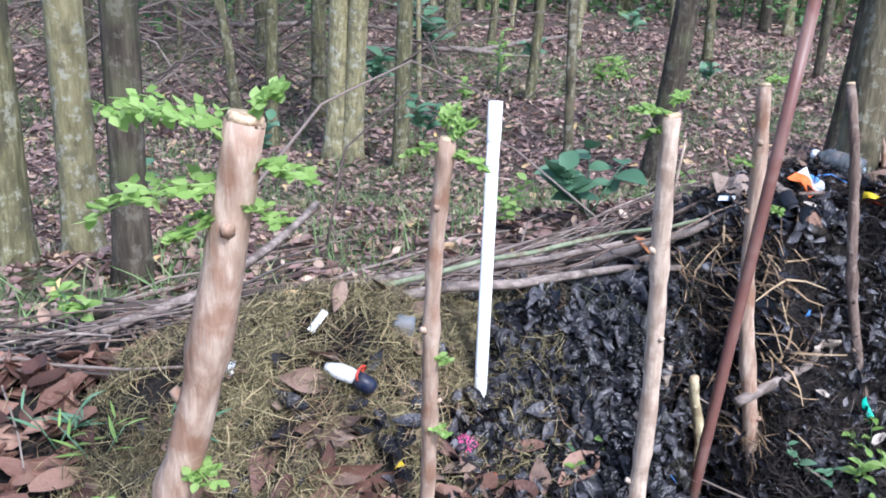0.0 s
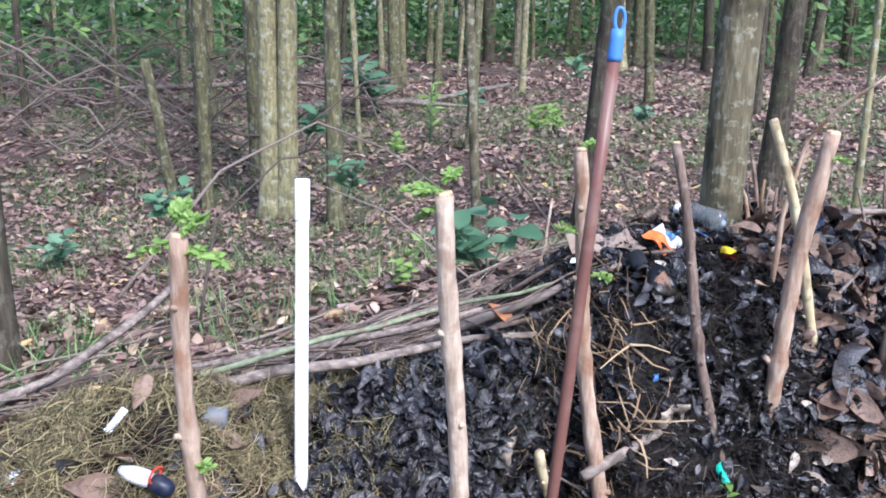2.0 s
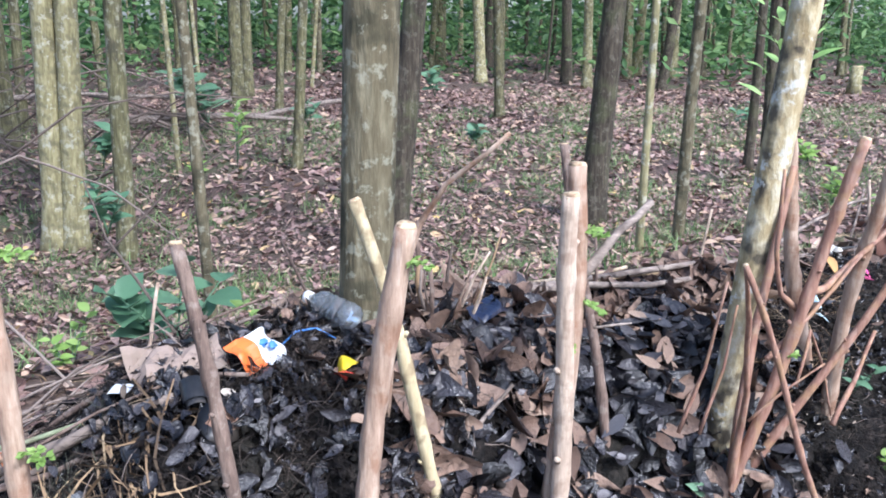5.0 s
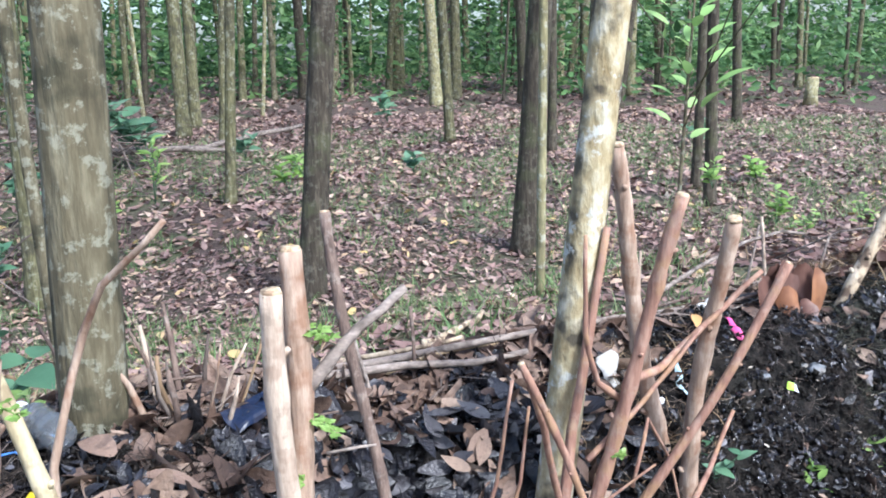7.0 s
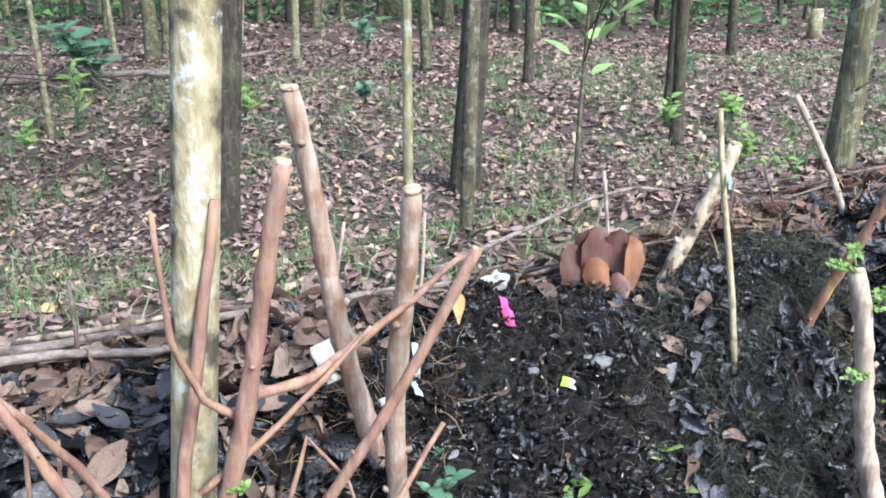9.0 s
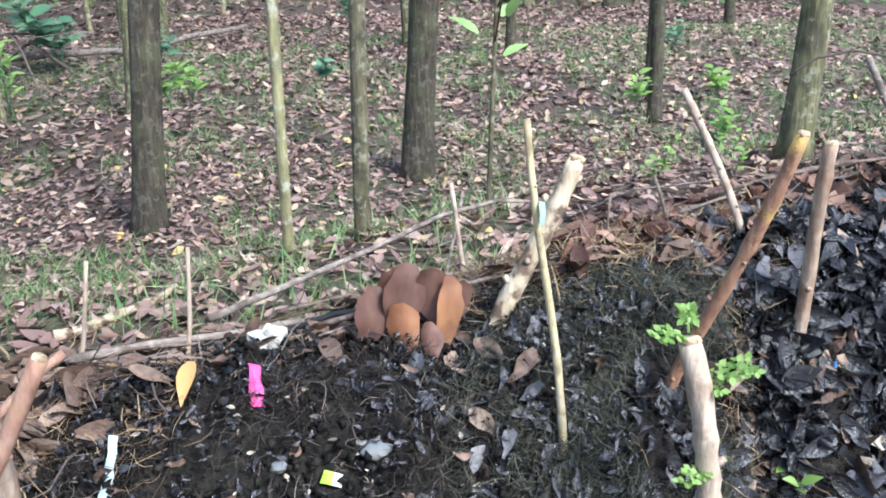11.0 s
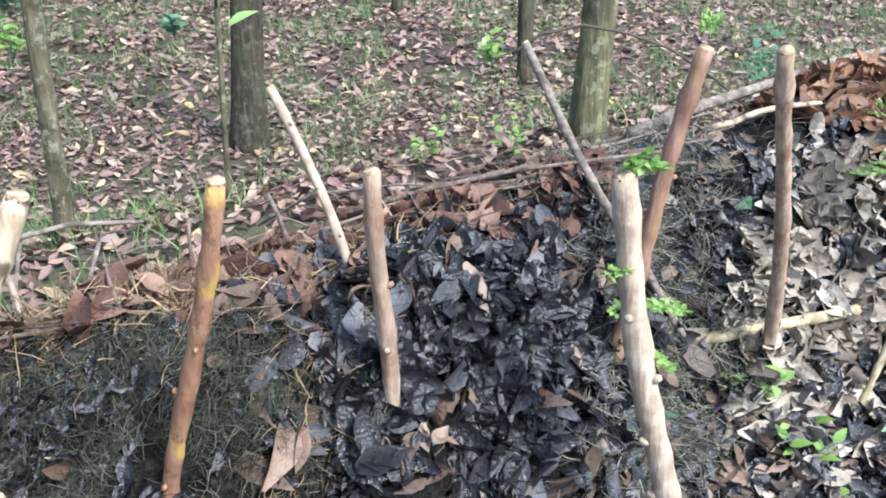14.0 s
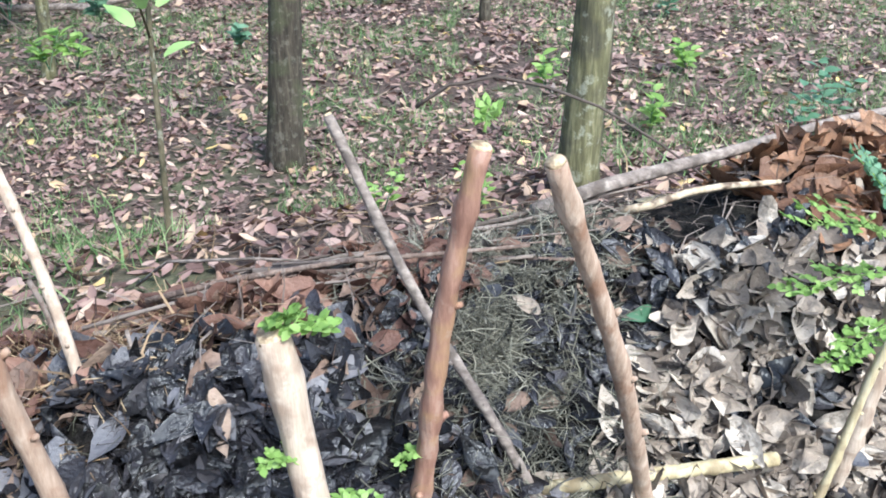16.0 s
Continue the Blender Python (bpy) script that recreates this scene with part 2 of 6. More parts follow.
    "leaf_slate": material("slate_grey_leaf", [(0.025, 0.026, 0.031), (0.06, 0.06, 0.07), (0.125, 0.12, 0.13), (0.22, 0.2, 0.195)], island=0.7, scale=50, rough=0.35, bump=0.4, bump_scale=150),
    "bark_mottled": material("mottled_white_bark", [(0.2, 0.14, 0.06), (0.4, 0.33, 0.19), (0.62, 0.58, 0.45)], scale=30, stretch=(1, 1, 0.5), rough=0.85, bump=0.7, stain=(0.07, 0.06, 0.045), stain_scale=16, stain_amount=0.9, patch=(0.66, 0.68, 0.63), patch_scale=12, patch_amount=0.7),
}

# ---- geometry helpers ----


def mesh_object(name, verts, faces, mat, parent=None, label="", smooth=False):
    me = bpy.data.meshes.new(name)
    me.from_pydata(verts, [], faces)
    me.materials.append(mat)
    if smooth:
        me.polygons.foreach_set("use_smooth", [True] * len(me.polygons))
    me.update()
    ob = new(name, me)
    ob.parent = parent
    if label:
        ob["label"] = label
    return ob


class Geo:
    """Collects vertices and faces of one mesh."""

    def __init__(self):
        self.v, self.f = [], []

    def tube(self, points, radii, seg=8, wobble=0.0, cap=True, seed=0):
        pts = [Vector(p) for p in points]
        r_ = random.Random(seed)
        base = len(self.v)
        side = None
        for i, p in enumerate(pts):
            d = (pts[min(i + 1, len(pts) - 1)] - pts[max(i - 1, 0)]).normalized()
            if side is None:
                side = d.orthogonal().normalized()
            side = (side - d * side.dot(d)).normalized()
            other = d.cross(side)
            for k in range(seg):
                w = 2 * math.pi * k / seg
                rr = radii[i] * (1 + wobble * r_.uniform(-1, 1))
                self.v.append(tuple(p + side * (rr * math.cos(w)) + other * (rr * math.sin(w))))
        for i in range(len(pts) - 1):
            for k in range(seg):
                a0, a1 = base + i * seg + k, base + i * seg + (k + 1) % seg
                self.f.append((a0, a1, a1 + seg, a0 + seg))
        if cap:
            self.f.append(tuple(base + k for k in reversed(range(seg))))
            self.f.append(tuple(base + (len(pts) - 1) * seg + k for k in range(seg)))
        return self

    def leaf(self, m, length, width, curl=0.3, fold=0.15, n=5):
        base = len(self.v)
        for i in range(n + 1):
            t = i / n
            w = width * 0.5 * math.sin(math.pi * min(1, 0.06 + 0.94 * t) ** 0.8) if i < n else width * 0.03
            y, z = length * t, length * curl * 0.45 * (t - 0.45) ** 2
            for s in (-1, 0, 1):
                self.v.append(tuple(m @ Vector((s * w, y, z + abs(s) * fold * w))))
        for i in range(n):
            for s in (0, 1):
                a0 = base + i * 3 + s
                self.f.append((a0, a0 + 1, a0 + 4, a0 + 3))
        return self

    def blob(self, centre, size, rough=0.2, seed=0, rings=7, seg=10, m=None):
        r_ = random.Random(seed)
        base = len(self.v)
        m = m or Matrix()
        off = Vector((r_.uniform(0, 50), r_.uniform(0, 50), r_.uniform(0, 50)))
        for i in range(rings + 1):
            ph = math.pi * i / rings
            for k in range(seg):
                th = 2 * math.pi * k / seg
                d = Vector((math.sin(ph) * math.cos(th), math.sin(ph) * math.sin(th), math.cos(ph)))
                s = 1 + rough * noise.noise(d * 1.7 + off) * 2
                self.v.append(tuple(Vector(centre) + m @ Vector((d.x * size[0] * s, d.y * size[1] * s, d.z * size[2] * s))))
        for i in range(rings):
            for k in range(seg):
                a0, a1 = base + i * seg + k, base + i * seg + (k + 1) % seg
                self.f.append((a0, a0 + seg, a1 + seg, a1))
        return self

    def make(self, name, mat, parent=None, label="", smooth=True):
        return mesh_object(name, self.v, self.f, mat, parent, label, smooth)


def leaf_template(n=3, curl=0.5, fold=0.2, aspect=0.42):
    g = Geo().leaf(Matrix(), 1.0, aspect, curl, fold, n)
    v = np.array(g.v)
    v[:, 1] -= 0.5
    return v, np.array(g.f)


def blade_template(n=3, bend=0.5, width=0.05):
    v, f = [], []
    for i in range(n + 1):
        t = i / n
        w = width * (1 - t) * 0.5 + 0.004
        v += [(-w, bend * t * t, t), (w, bend * t * t, t)]
    for i in range(n):
        f.append((2 * i, 2 * i + 1, 2 * i + 3, 2 * i + 2))
    return np.array(v), np.array(f)


def strand_template(bend=0.25, width=0.02, sway=0.08, seg=4):
    """A limp fibre, bowed and swaying."""
    v, f = [], []
    for i in range(seg + 1):
        t = i / seg - 0.5
        w = width * (1 - 1.2 * abs(t)) * 0.5
        sx = sway * math.sin(5.5 * t + bend * 3)
        v += [(sx - w, t, -bend * t * t), (sx + w, t, -bend * t * t + 0.3 * width)]
    for i in range(seg):
        f.append((2 * i, 2 * i + 1, 2 * i + 3, 2 * i + 2))
    return np.array(v), np.array(f)


def rotations(normals, spin, tilt):
    """Turning matrices: z along each normal (tilted at random), spun about it."""
    n = len(spin)
    nn = normals + tilt * rng.normal(size=(n, 3))
    nn /= np.linalg.norm(nn, axis=1)[:, None]
    ref = np.stack([np.cos(spin), np.sin(spin), np.zeros(n)], 1)
    y = ref - nn * (ref * nn).sum(1)[:, None]
    y /= np.linalg.norm(y, axis=1)[:, None] + 1e-9
    x = np.cross(y, nn)
    return np.stack([x, y, nn], 2)


def scatter(name, templates, places, rots, sizes, mat, label, category, parent=None, kind="stuff"):
    """ONE mesh of many small pieces, each turned and sized on its own."""
    vs, fs, total = [], [], 0
    pick = rng.integers(0, len(templates), len(places))
    for k, (tv, tf) in enumerate(templates):
        sel = np.where(pick == k)[0]
        if not len(sel):
            continue
        sz = sizes[sel]
        sz = sz[:, None, None] if sz.ndim == 1 else sz[:, None, :]
        v = np.einsum("nij,nkj->nki", rots[sel], tv[None] * sz) + places[sel][:, None, :]
        fs.append((tf[None] + (np.arange(len(sel)) * len(tv))[:, None, None] + total).reshape(-1, tf.shape[1]))
        vs.append(v.reshape(-1, 3))
        total += len(sel) * len(tv)
    vs, fs = np.concatenate(vs), np.concatenate(fs)
    me = bpy.data.meshes.new(name)
    me.vertices.add(len(vs))
    me.vertices.foreach_set("co", vs.astype(np.float32).ravel())
    k = fs.shape[1]
    me.loops.add(len(fs) * k)
    me.loops.foreach_set("vertex_index", fs.astype(np.int32).ravel())
    me.polygons.add(len(fs))
    me.polygons.foreach_set("loop_start", np.arange(0, len(fs) * k, k, dtype=np.int32))
    me.polygons.foreach_set("use_smooth", np.ones(len(fs), dtype=bool))
    me.update(calc_edges=True)
    me.materials.append(mat)
    ob = new(name, me)
    ob.parent = parent
    if parent is None:
        tagged(ob, label, category, kind=kind)
    else:
        tagged(ob, label, kind=kind)
    return ob


# ---- the lie of the land ----
def smooth(a, b, x):
    t = np.clip((x - a) / (b - a), 0, 1)
    return t * t * (3 - 2 * t)


def across(x, y):
    """Distance behind the line of stakes."""
    return (y - (1.55 + 0.33 * x)) * 0.95


def terrain(x, y):
    x, y = np.asarray(x, float), np.asarray(y, float)
    v = across(x, y)
    xc = np.clip(x, -4, 9)
    far = -0.05 + 0.04 * np.clip(y, -4, 30)
    far = far - 0.3 * (1 - smooth(-0.3, 2.2, x)) * smooth(4.5, 7.0, y) * (1 - smooth(9.0, 12.0, y))
    near = 0.30 + 0 * x
    bank = 0.68 + 0.05 * xc
    z = near + (bank - near) * smooth(-0.9, 0.6, v)
    z = z + (far - z) * smooth(1.5, 3.7, v)
    side = smooth(5.5, 9.0, np.abs(x - 1.5)) * (1 - smooth(2.0, 4.0, v))
    z = z + (0.2 - z) * side
    bumps = 0.03 * np.sin(1.3 * x + 0.7 * y) * np.sin(0.9 * y - 0.4 * x) + 0.015 * np.sin(3.1 * x - 1.0) * np.sin(2.7 * y + 0.5)
    return z + bumps * smooth(0.6, 2.5, v)


PROFILE_V = [-1.0, -0.75, -0.5, -0.25, -0.1, 0.0, 0.1, 0.25, 0.42, 0.6, 0.9, 1.3]
PROFILE_Z = [0.25, 0.36, 0.46, 0.55, 0.64, 0.75, 0.925, 1.085, 1.13, 1.08, 0.92, 0.66]
LEFT_Z = [0.25, 0.42, 0.58, 0.765, 0.83, 0.87, 0.90, 0.92, 0.86, 0.80, 0.72, 0.56]
RIDGE_X = [-2.5, -1.2, 0.2, 0.55, 0.8, 1.2, 1.7, 2.0, 2.6, 3.2, 3.8, 4.6, 5.5, 6.5]
RIDGE_Z = [-0.25, -0.05, 0.0, -0.04, 0.02, 0.05, -0.02, -0.01, -0.025, 0.01, 0.06, 0.12, 0.1, -0.2]


def heap_height(x, y):
    x, y = np.asarray(x, float), np.asarray(y, float)
    v = across(x, y)
    v = v - 0.03 * smooth(3.3, 3.7, x) + 0.13 * smooth(0.62, 0.8, x) * (1 - smooth(1.25, 1.6, x)) * (1 - smooth(0.08, 0.3, v))
    left = 1 - smooth(0.25, 0.75, x)
    z = np.interp(v, PROFILE_V, PROFILE_Z) * (1 - left) + np.interp(v, PROFILE_V, LEFT_Z) * left
    z = z + np.interp(x, RIDGE_X, RIDGE_Z) * smooth(0.05, 0.35, v) * (1 - smooth(0.7, 1.3, v))
    for cx, cv, sx, sv, h in ((0.62, 0.12, 0.10, 0.12, -0.10), (0.575, -0.09, 0.075, 0.11, -0.24), (3.24, 0.02, 0.16, 0.16, 0.07), (3.47, 0.08, 0.07, 0.14, -0.14),
                              (2.2, 0.05, 0.12, 0.15, -0.06), (-0.22, 0.1, 0.2, 0.14, 0.15), (0.42, 0.08, 0.14, 0.12, 0.05), (5.1, 0.5, 0.28, 0.2, 0.09)):
        z = z + h * np.exp(-((x - cx) / sx) ** 2 - ((v - cv) / sv) ** 2)
    lumps = 0.018 * np.sin(9 * x + 3 * v) * np.sin(11 * v - 2 * x) + 0.010 * np.sin(23 * x + 5) * np.sin(21 * v + 2 * x)
    ends = smooth(-1.9, -1.2, x) * (1 - smooth(5.3, 6.1, x))
    return terrain(x, y) - 0.06 + (z + lumps - terrain(x, y) + 0.06) * ends


def top_height(x, y):
    return np.maximum(heap_height(x, y), terrain(x, y))


def normal_at(fn, x, y, d=0.02):
    gx = (fn(x + d, y) - fn(x - d, y)) / (2 * d)
    gy = (fn(x, y + d) - fn(x, y - d)) / (2 * d)
    n = np.stack([-gx, -gy, np.ones_like(gx)], -1)
    return n / np.linalg.norm(n, axis=-1)[..., None]


# ---- ground and heap ----
def sheet(name, xs, ys, fn, mat):
    X, Y = np.meshgrid(xs, ys)
    Z = fn(X, Y)
    verts = np.stack([X, Y, Z], -1).reshape(-1, 3).tolist()
    w = len(xs)
    faces = [(j * w + i, j * w + i + 1, j * w + w + i + 1, j * w + w + i) for j in range(len(ys) - 1) for i in range(w - 1)]
    return mesh_object(name, verts, faces, mat, smooth=True)


def spread(lo, hi, step, far):
    inner = np.arange(lo, hi + step / 2, step)
    out = [d for d in (1, 2.5, 5, 10, 20, 45, 100, 220, 500, 1200) if d <= far]
    return np.concatenate([lo - np.array(out[::-1]), inner, hi + np.array(out)])


ground = sheet("ground", spread(-9, 14, 0.16, 1200), spread(-3, 26, 0.16, 1200), terrain, M["floor"])
tagged(ground, "reddish forest floor of earth and fallen leaves", "ground", kind="structure")

heap_us = np.concatenate([np.arange(-2.4, -0.6, 0.03), np.arange(-0.6, 5.0, 0.011), np.arange(5.0, 6.3, 0.03)])
heap_vs = np.concatenate([np.arange(-1.0, -0.3, 0.05), np.arange(-0.3, 0.6, 0.013), np.arange(0.6, 1.35, 0.05)])
U, V = np.meshgrid(heap_us, heap_vs)
HX, HY = U, V / 0.95 + 1.55 + 0.33 * U
HZ = heap_height(HX, HY)
BLOCKS = ((-0.6, 0.1, 0.03), (0.14, 0.54, 0.045), (0.68, 1.42, 0.03), (2.28, 2.86, 0.03), (2.92, 3.44, 0.05), (3.53, 3.98, 0.045), (4.38, 5.2, 0.03))


def relief(x, y, z, v):
    """How far the heap's skin stands out: blocks with clefts between them, lumps, hanging fibres."""
    d = np.full_like(x, 0.0)
    for a_, b_, h in BLOCKS:
        d += h * smooth(a_ - 0.07, a_ + 0.1, x) * (1 - smooth(b_ - 0.1, b_ + 0.07, x))
    d = (d - 0.018) * smooth(-0.3, -0.05, v) * (1 - smooth(0.3, 0.5, v))
    flat = [noise.noise((a_ * 7, b_ * 7, c_ * 7)) * 0.026 + noise.noise((a_ * 19, b_ * 19, c_ * 19)) * 0.021 + noise.noise((a_ * 48, b_ * 48, c_ * 30)) * 0.012
            + noise.noise((a_ * 85, b_ * 30, c_ * 14)) * 0.007 for a_, b_, c_ in zip(x.ravel(), y.ravel(), z.ravel())]
    return d + np.array(flat).reshape(x.shape)


SKIN_N = normal_at(heap_height, HX, HY, 0.05)
SKIN_D = relief(HX, HY, HZ, V)
SKIN = np.stack([HX, HY, HZ], -1) + SKIN_N * SKIN_D[..., None]
w_ = len(heap_us)
heap = mesh_object("compost_mound", SKIN.reshape(-1, 3).tolist(),
                   [(j * w_ + i, j * w_ + i + 1, j * w_ + w_ + i + 1, j * w_ + w_ + i) for j in range(len(heap_vs) - 1) for i in range(w_ - 1)], M["soil"], smooth=True)
SKIN_T = np.cross(np.gradient(SKIN, axis=1), np.gradient(SKIN, axis=0))
SKIN_T = SKIN_T / (np.linalg.norm(SKIN_T, axis=-1)[..., None] + 1e-9)
SKIN_T = SKIN_T + SKIN_N
SKIN_T = SKIN_T / np.linalg.norm(SKIN_T, axis=-1)[..., None]


def skin(x, v):
    """Points and normals of the heap's skin."""
    i = np.clip(np.interp(x, heap_us, np.arange(len(heap_us))), 0, len(heap_us) - 1.001)
    j = np.clip(np.interp(v, heap_vs, np.arange(len(heap_vs))), 0, len(heap_vs) - 1.001)
    i0, j0 = i.astype(int), j.astype(int)
    fi, fj = (i - i0)[:, None], (j - j0)[:, None]
    p = (SKIN[j0, i0] * (1 - fi) + SKIN[j0, i0 + 1] * fi) * (1 - fj) + (SKIN[j0 + 1, i0] * (1 - fi) + SKIN[j0 + 1, i0 + 1] * fi) * fj
    return p, SKIN_T[j0, i0], SKIN_D[j0, i0]


tagged(heap, "long dark heap of rotting leaves and compost behind stakes", "compost heap")


def on_heap(n, x0, x1, v0, v1):
    x = rng.uniform(x0, x1, n) + rng.normal(0, 0.07, n)
    v = rng.uniform(v0, v1, n) + rng.normal(0, 0.035, n)
    return x, v


def heap_cover(name, n, x0, x1, v0, v1, size, mat, label, templates, tilt=0.45, lift=0.012, downhill=0.0):
    x, v = on_heap(int(n * 1.7), x0, x1, v0, v1)
    shift = rng.uniform(0, 50)
    drift = np.array([noise.noise((a_ * 7, b_ * 9, shift)) + 0.6 * noise.noise((a_ * 19, b_ * 19, shift)) for a_, b_ in zip(x, v)])
    kept = drift * 1.3 + 0.58 > rng.uniform(0, 1, len(x))
    x, v, drift = x[kept], v[kept], drift[kept]
    n = len(x)
    base, nrm, _ = skin(x, v)
    spin = rng.uniform(0, 2 * math.pi, n)
    if downhill > 0:
        keep = rng.uniform(0, 1, n) < downhill
        spin = np.where(keep, -math.pi / 2 + rng.normal(0, 0.5, n), spin)
    places = base + nrm * (lift + rng.uniform(0, 0.02, n) + 0.01 * np.clip(drift, 0, 1))[:, None]
    s = rng.uniform(size[0], size[1], n)
    return scatter(name, templates, places, rotations(nrm, spin, tilt), s, mat, label, "", parent=heap)


LEAVES = [leaf_template(5, c, f, w) for c, f, w in ((0.9, 0.5, 0.42), (0.5, 0.3, 0.36), (-0.7, 0.45, 0.4), (1.4, 0.7, 0.5), (-1.1, 0.3, 0.34))]


def crumple(template, amount):
    v, f = template
    v = v.copy()
    v += rng.normal(size=v.shape) * np.array([amount, amount * 0.6, amount])
    return v, f


LEAVES = [crumple(t_, a_) for t_ in LEAVES + [leaf_template(5, 0.7, 0.6, 0.5), leaf_template(5, -1.6, 0.6, 0.45), leaf_template(5, 2.0, -0.5, 0.46)] for a_ in (0.006, 0.016)]
RAGS = [crumple(leaf_template(4, c, f, w), 0.04) for c, f, w in ((0.8, 0.6, 0.5), (-0.9, 0.9, 0.36), (1.5, 0.4, 0.3), (-0.4, 1.2, 0.42), (0.5, -0.8, 0.5), (2.2, 0.5, 0.26))]
FLAT_LEAVES = [leaf_template(3, c, f, w) for c, f, w in ((0.5, 0.3, 0.42), (0.8, 0.2, 0.3), (-0.7, 0.35, 0.6), (1.2, 0.6, 0.5), (-1.0, -0.5, 0.36), (0.6, -0.4, 0.55))]
FAR_LEAVES = [leaf_template(2, c, f, w) for c, f, w in ((0.5, 0.3, 0.5), (-0.7, 0.35, 0.6), (1.0, 0.4, 0.42), (-0.5, -0.4, 0.55))]
STRANDS = [strand_template(b, w, q) for b, w, q in ((0.3, 0.02, 0.03), (0.6, 0.026, 0.06), (-0.3, 0.02, 0.08), (0.9, 0.018, 0.04), (0.2, 0.016, -0.1))]
MATTED = [strand_template(b, w, q) for b, w, q in ((0.3, 0.02, 0.05), (0.6, 0.024, 0.08), (-0.3, 0.02, 0.1), (0.8, 0.018, -0.06), (0.1, 0.03, 0.06), (0.05, 0.018, 0.02))]
STRAPS = [strand_template(b, w, q) for b, w, q in ((0.5, 0.03, 0.06), (0.9, 0.04, -0.08), (-0.6, 0.035, 0.1), (1.4, 0.03, 0.05))]
BLADES = [blade_template(3, b, w) for b, w in ((0.2, 0.045), (0.5, 0.06), (0.8, 0.05), (1.0, 0.07))]

CLODS = []
for k in range(4):
    c_v = np.array([(1, 0, 0), (-1, 0, 0), (0, 1, 0), (0, -1, 0), (0, 0, 1), (0, 0, -1)], float) * rng.uniform(0.35, 0.75, (6, 1)) + rng.normal(0, 0.1, (6, 3))
    CLODS.append((c_v, np.array([(0, 2, 4), (2, 1, 4), (1, 3, 4), (3, 0, 4), (2, 0, 5), (1, 2, 5), (3, 1, 5), (0, 3, 5)])))
heap_cover("crumbled_soil", 6000, 2.2, 3.45, -0.6, 0.42, (0.004, 0.02), M["soil"], "crumbs of black compost", CLODS, 1.0, lift=0.0)
heap_cover("crumbled_soil", 4000, 0.6, 1.5, -0.6, 0.42, (0.004, 0.02), M["soil"], "crumbs of black compost", CLODS, 1.0, lift=0.0)
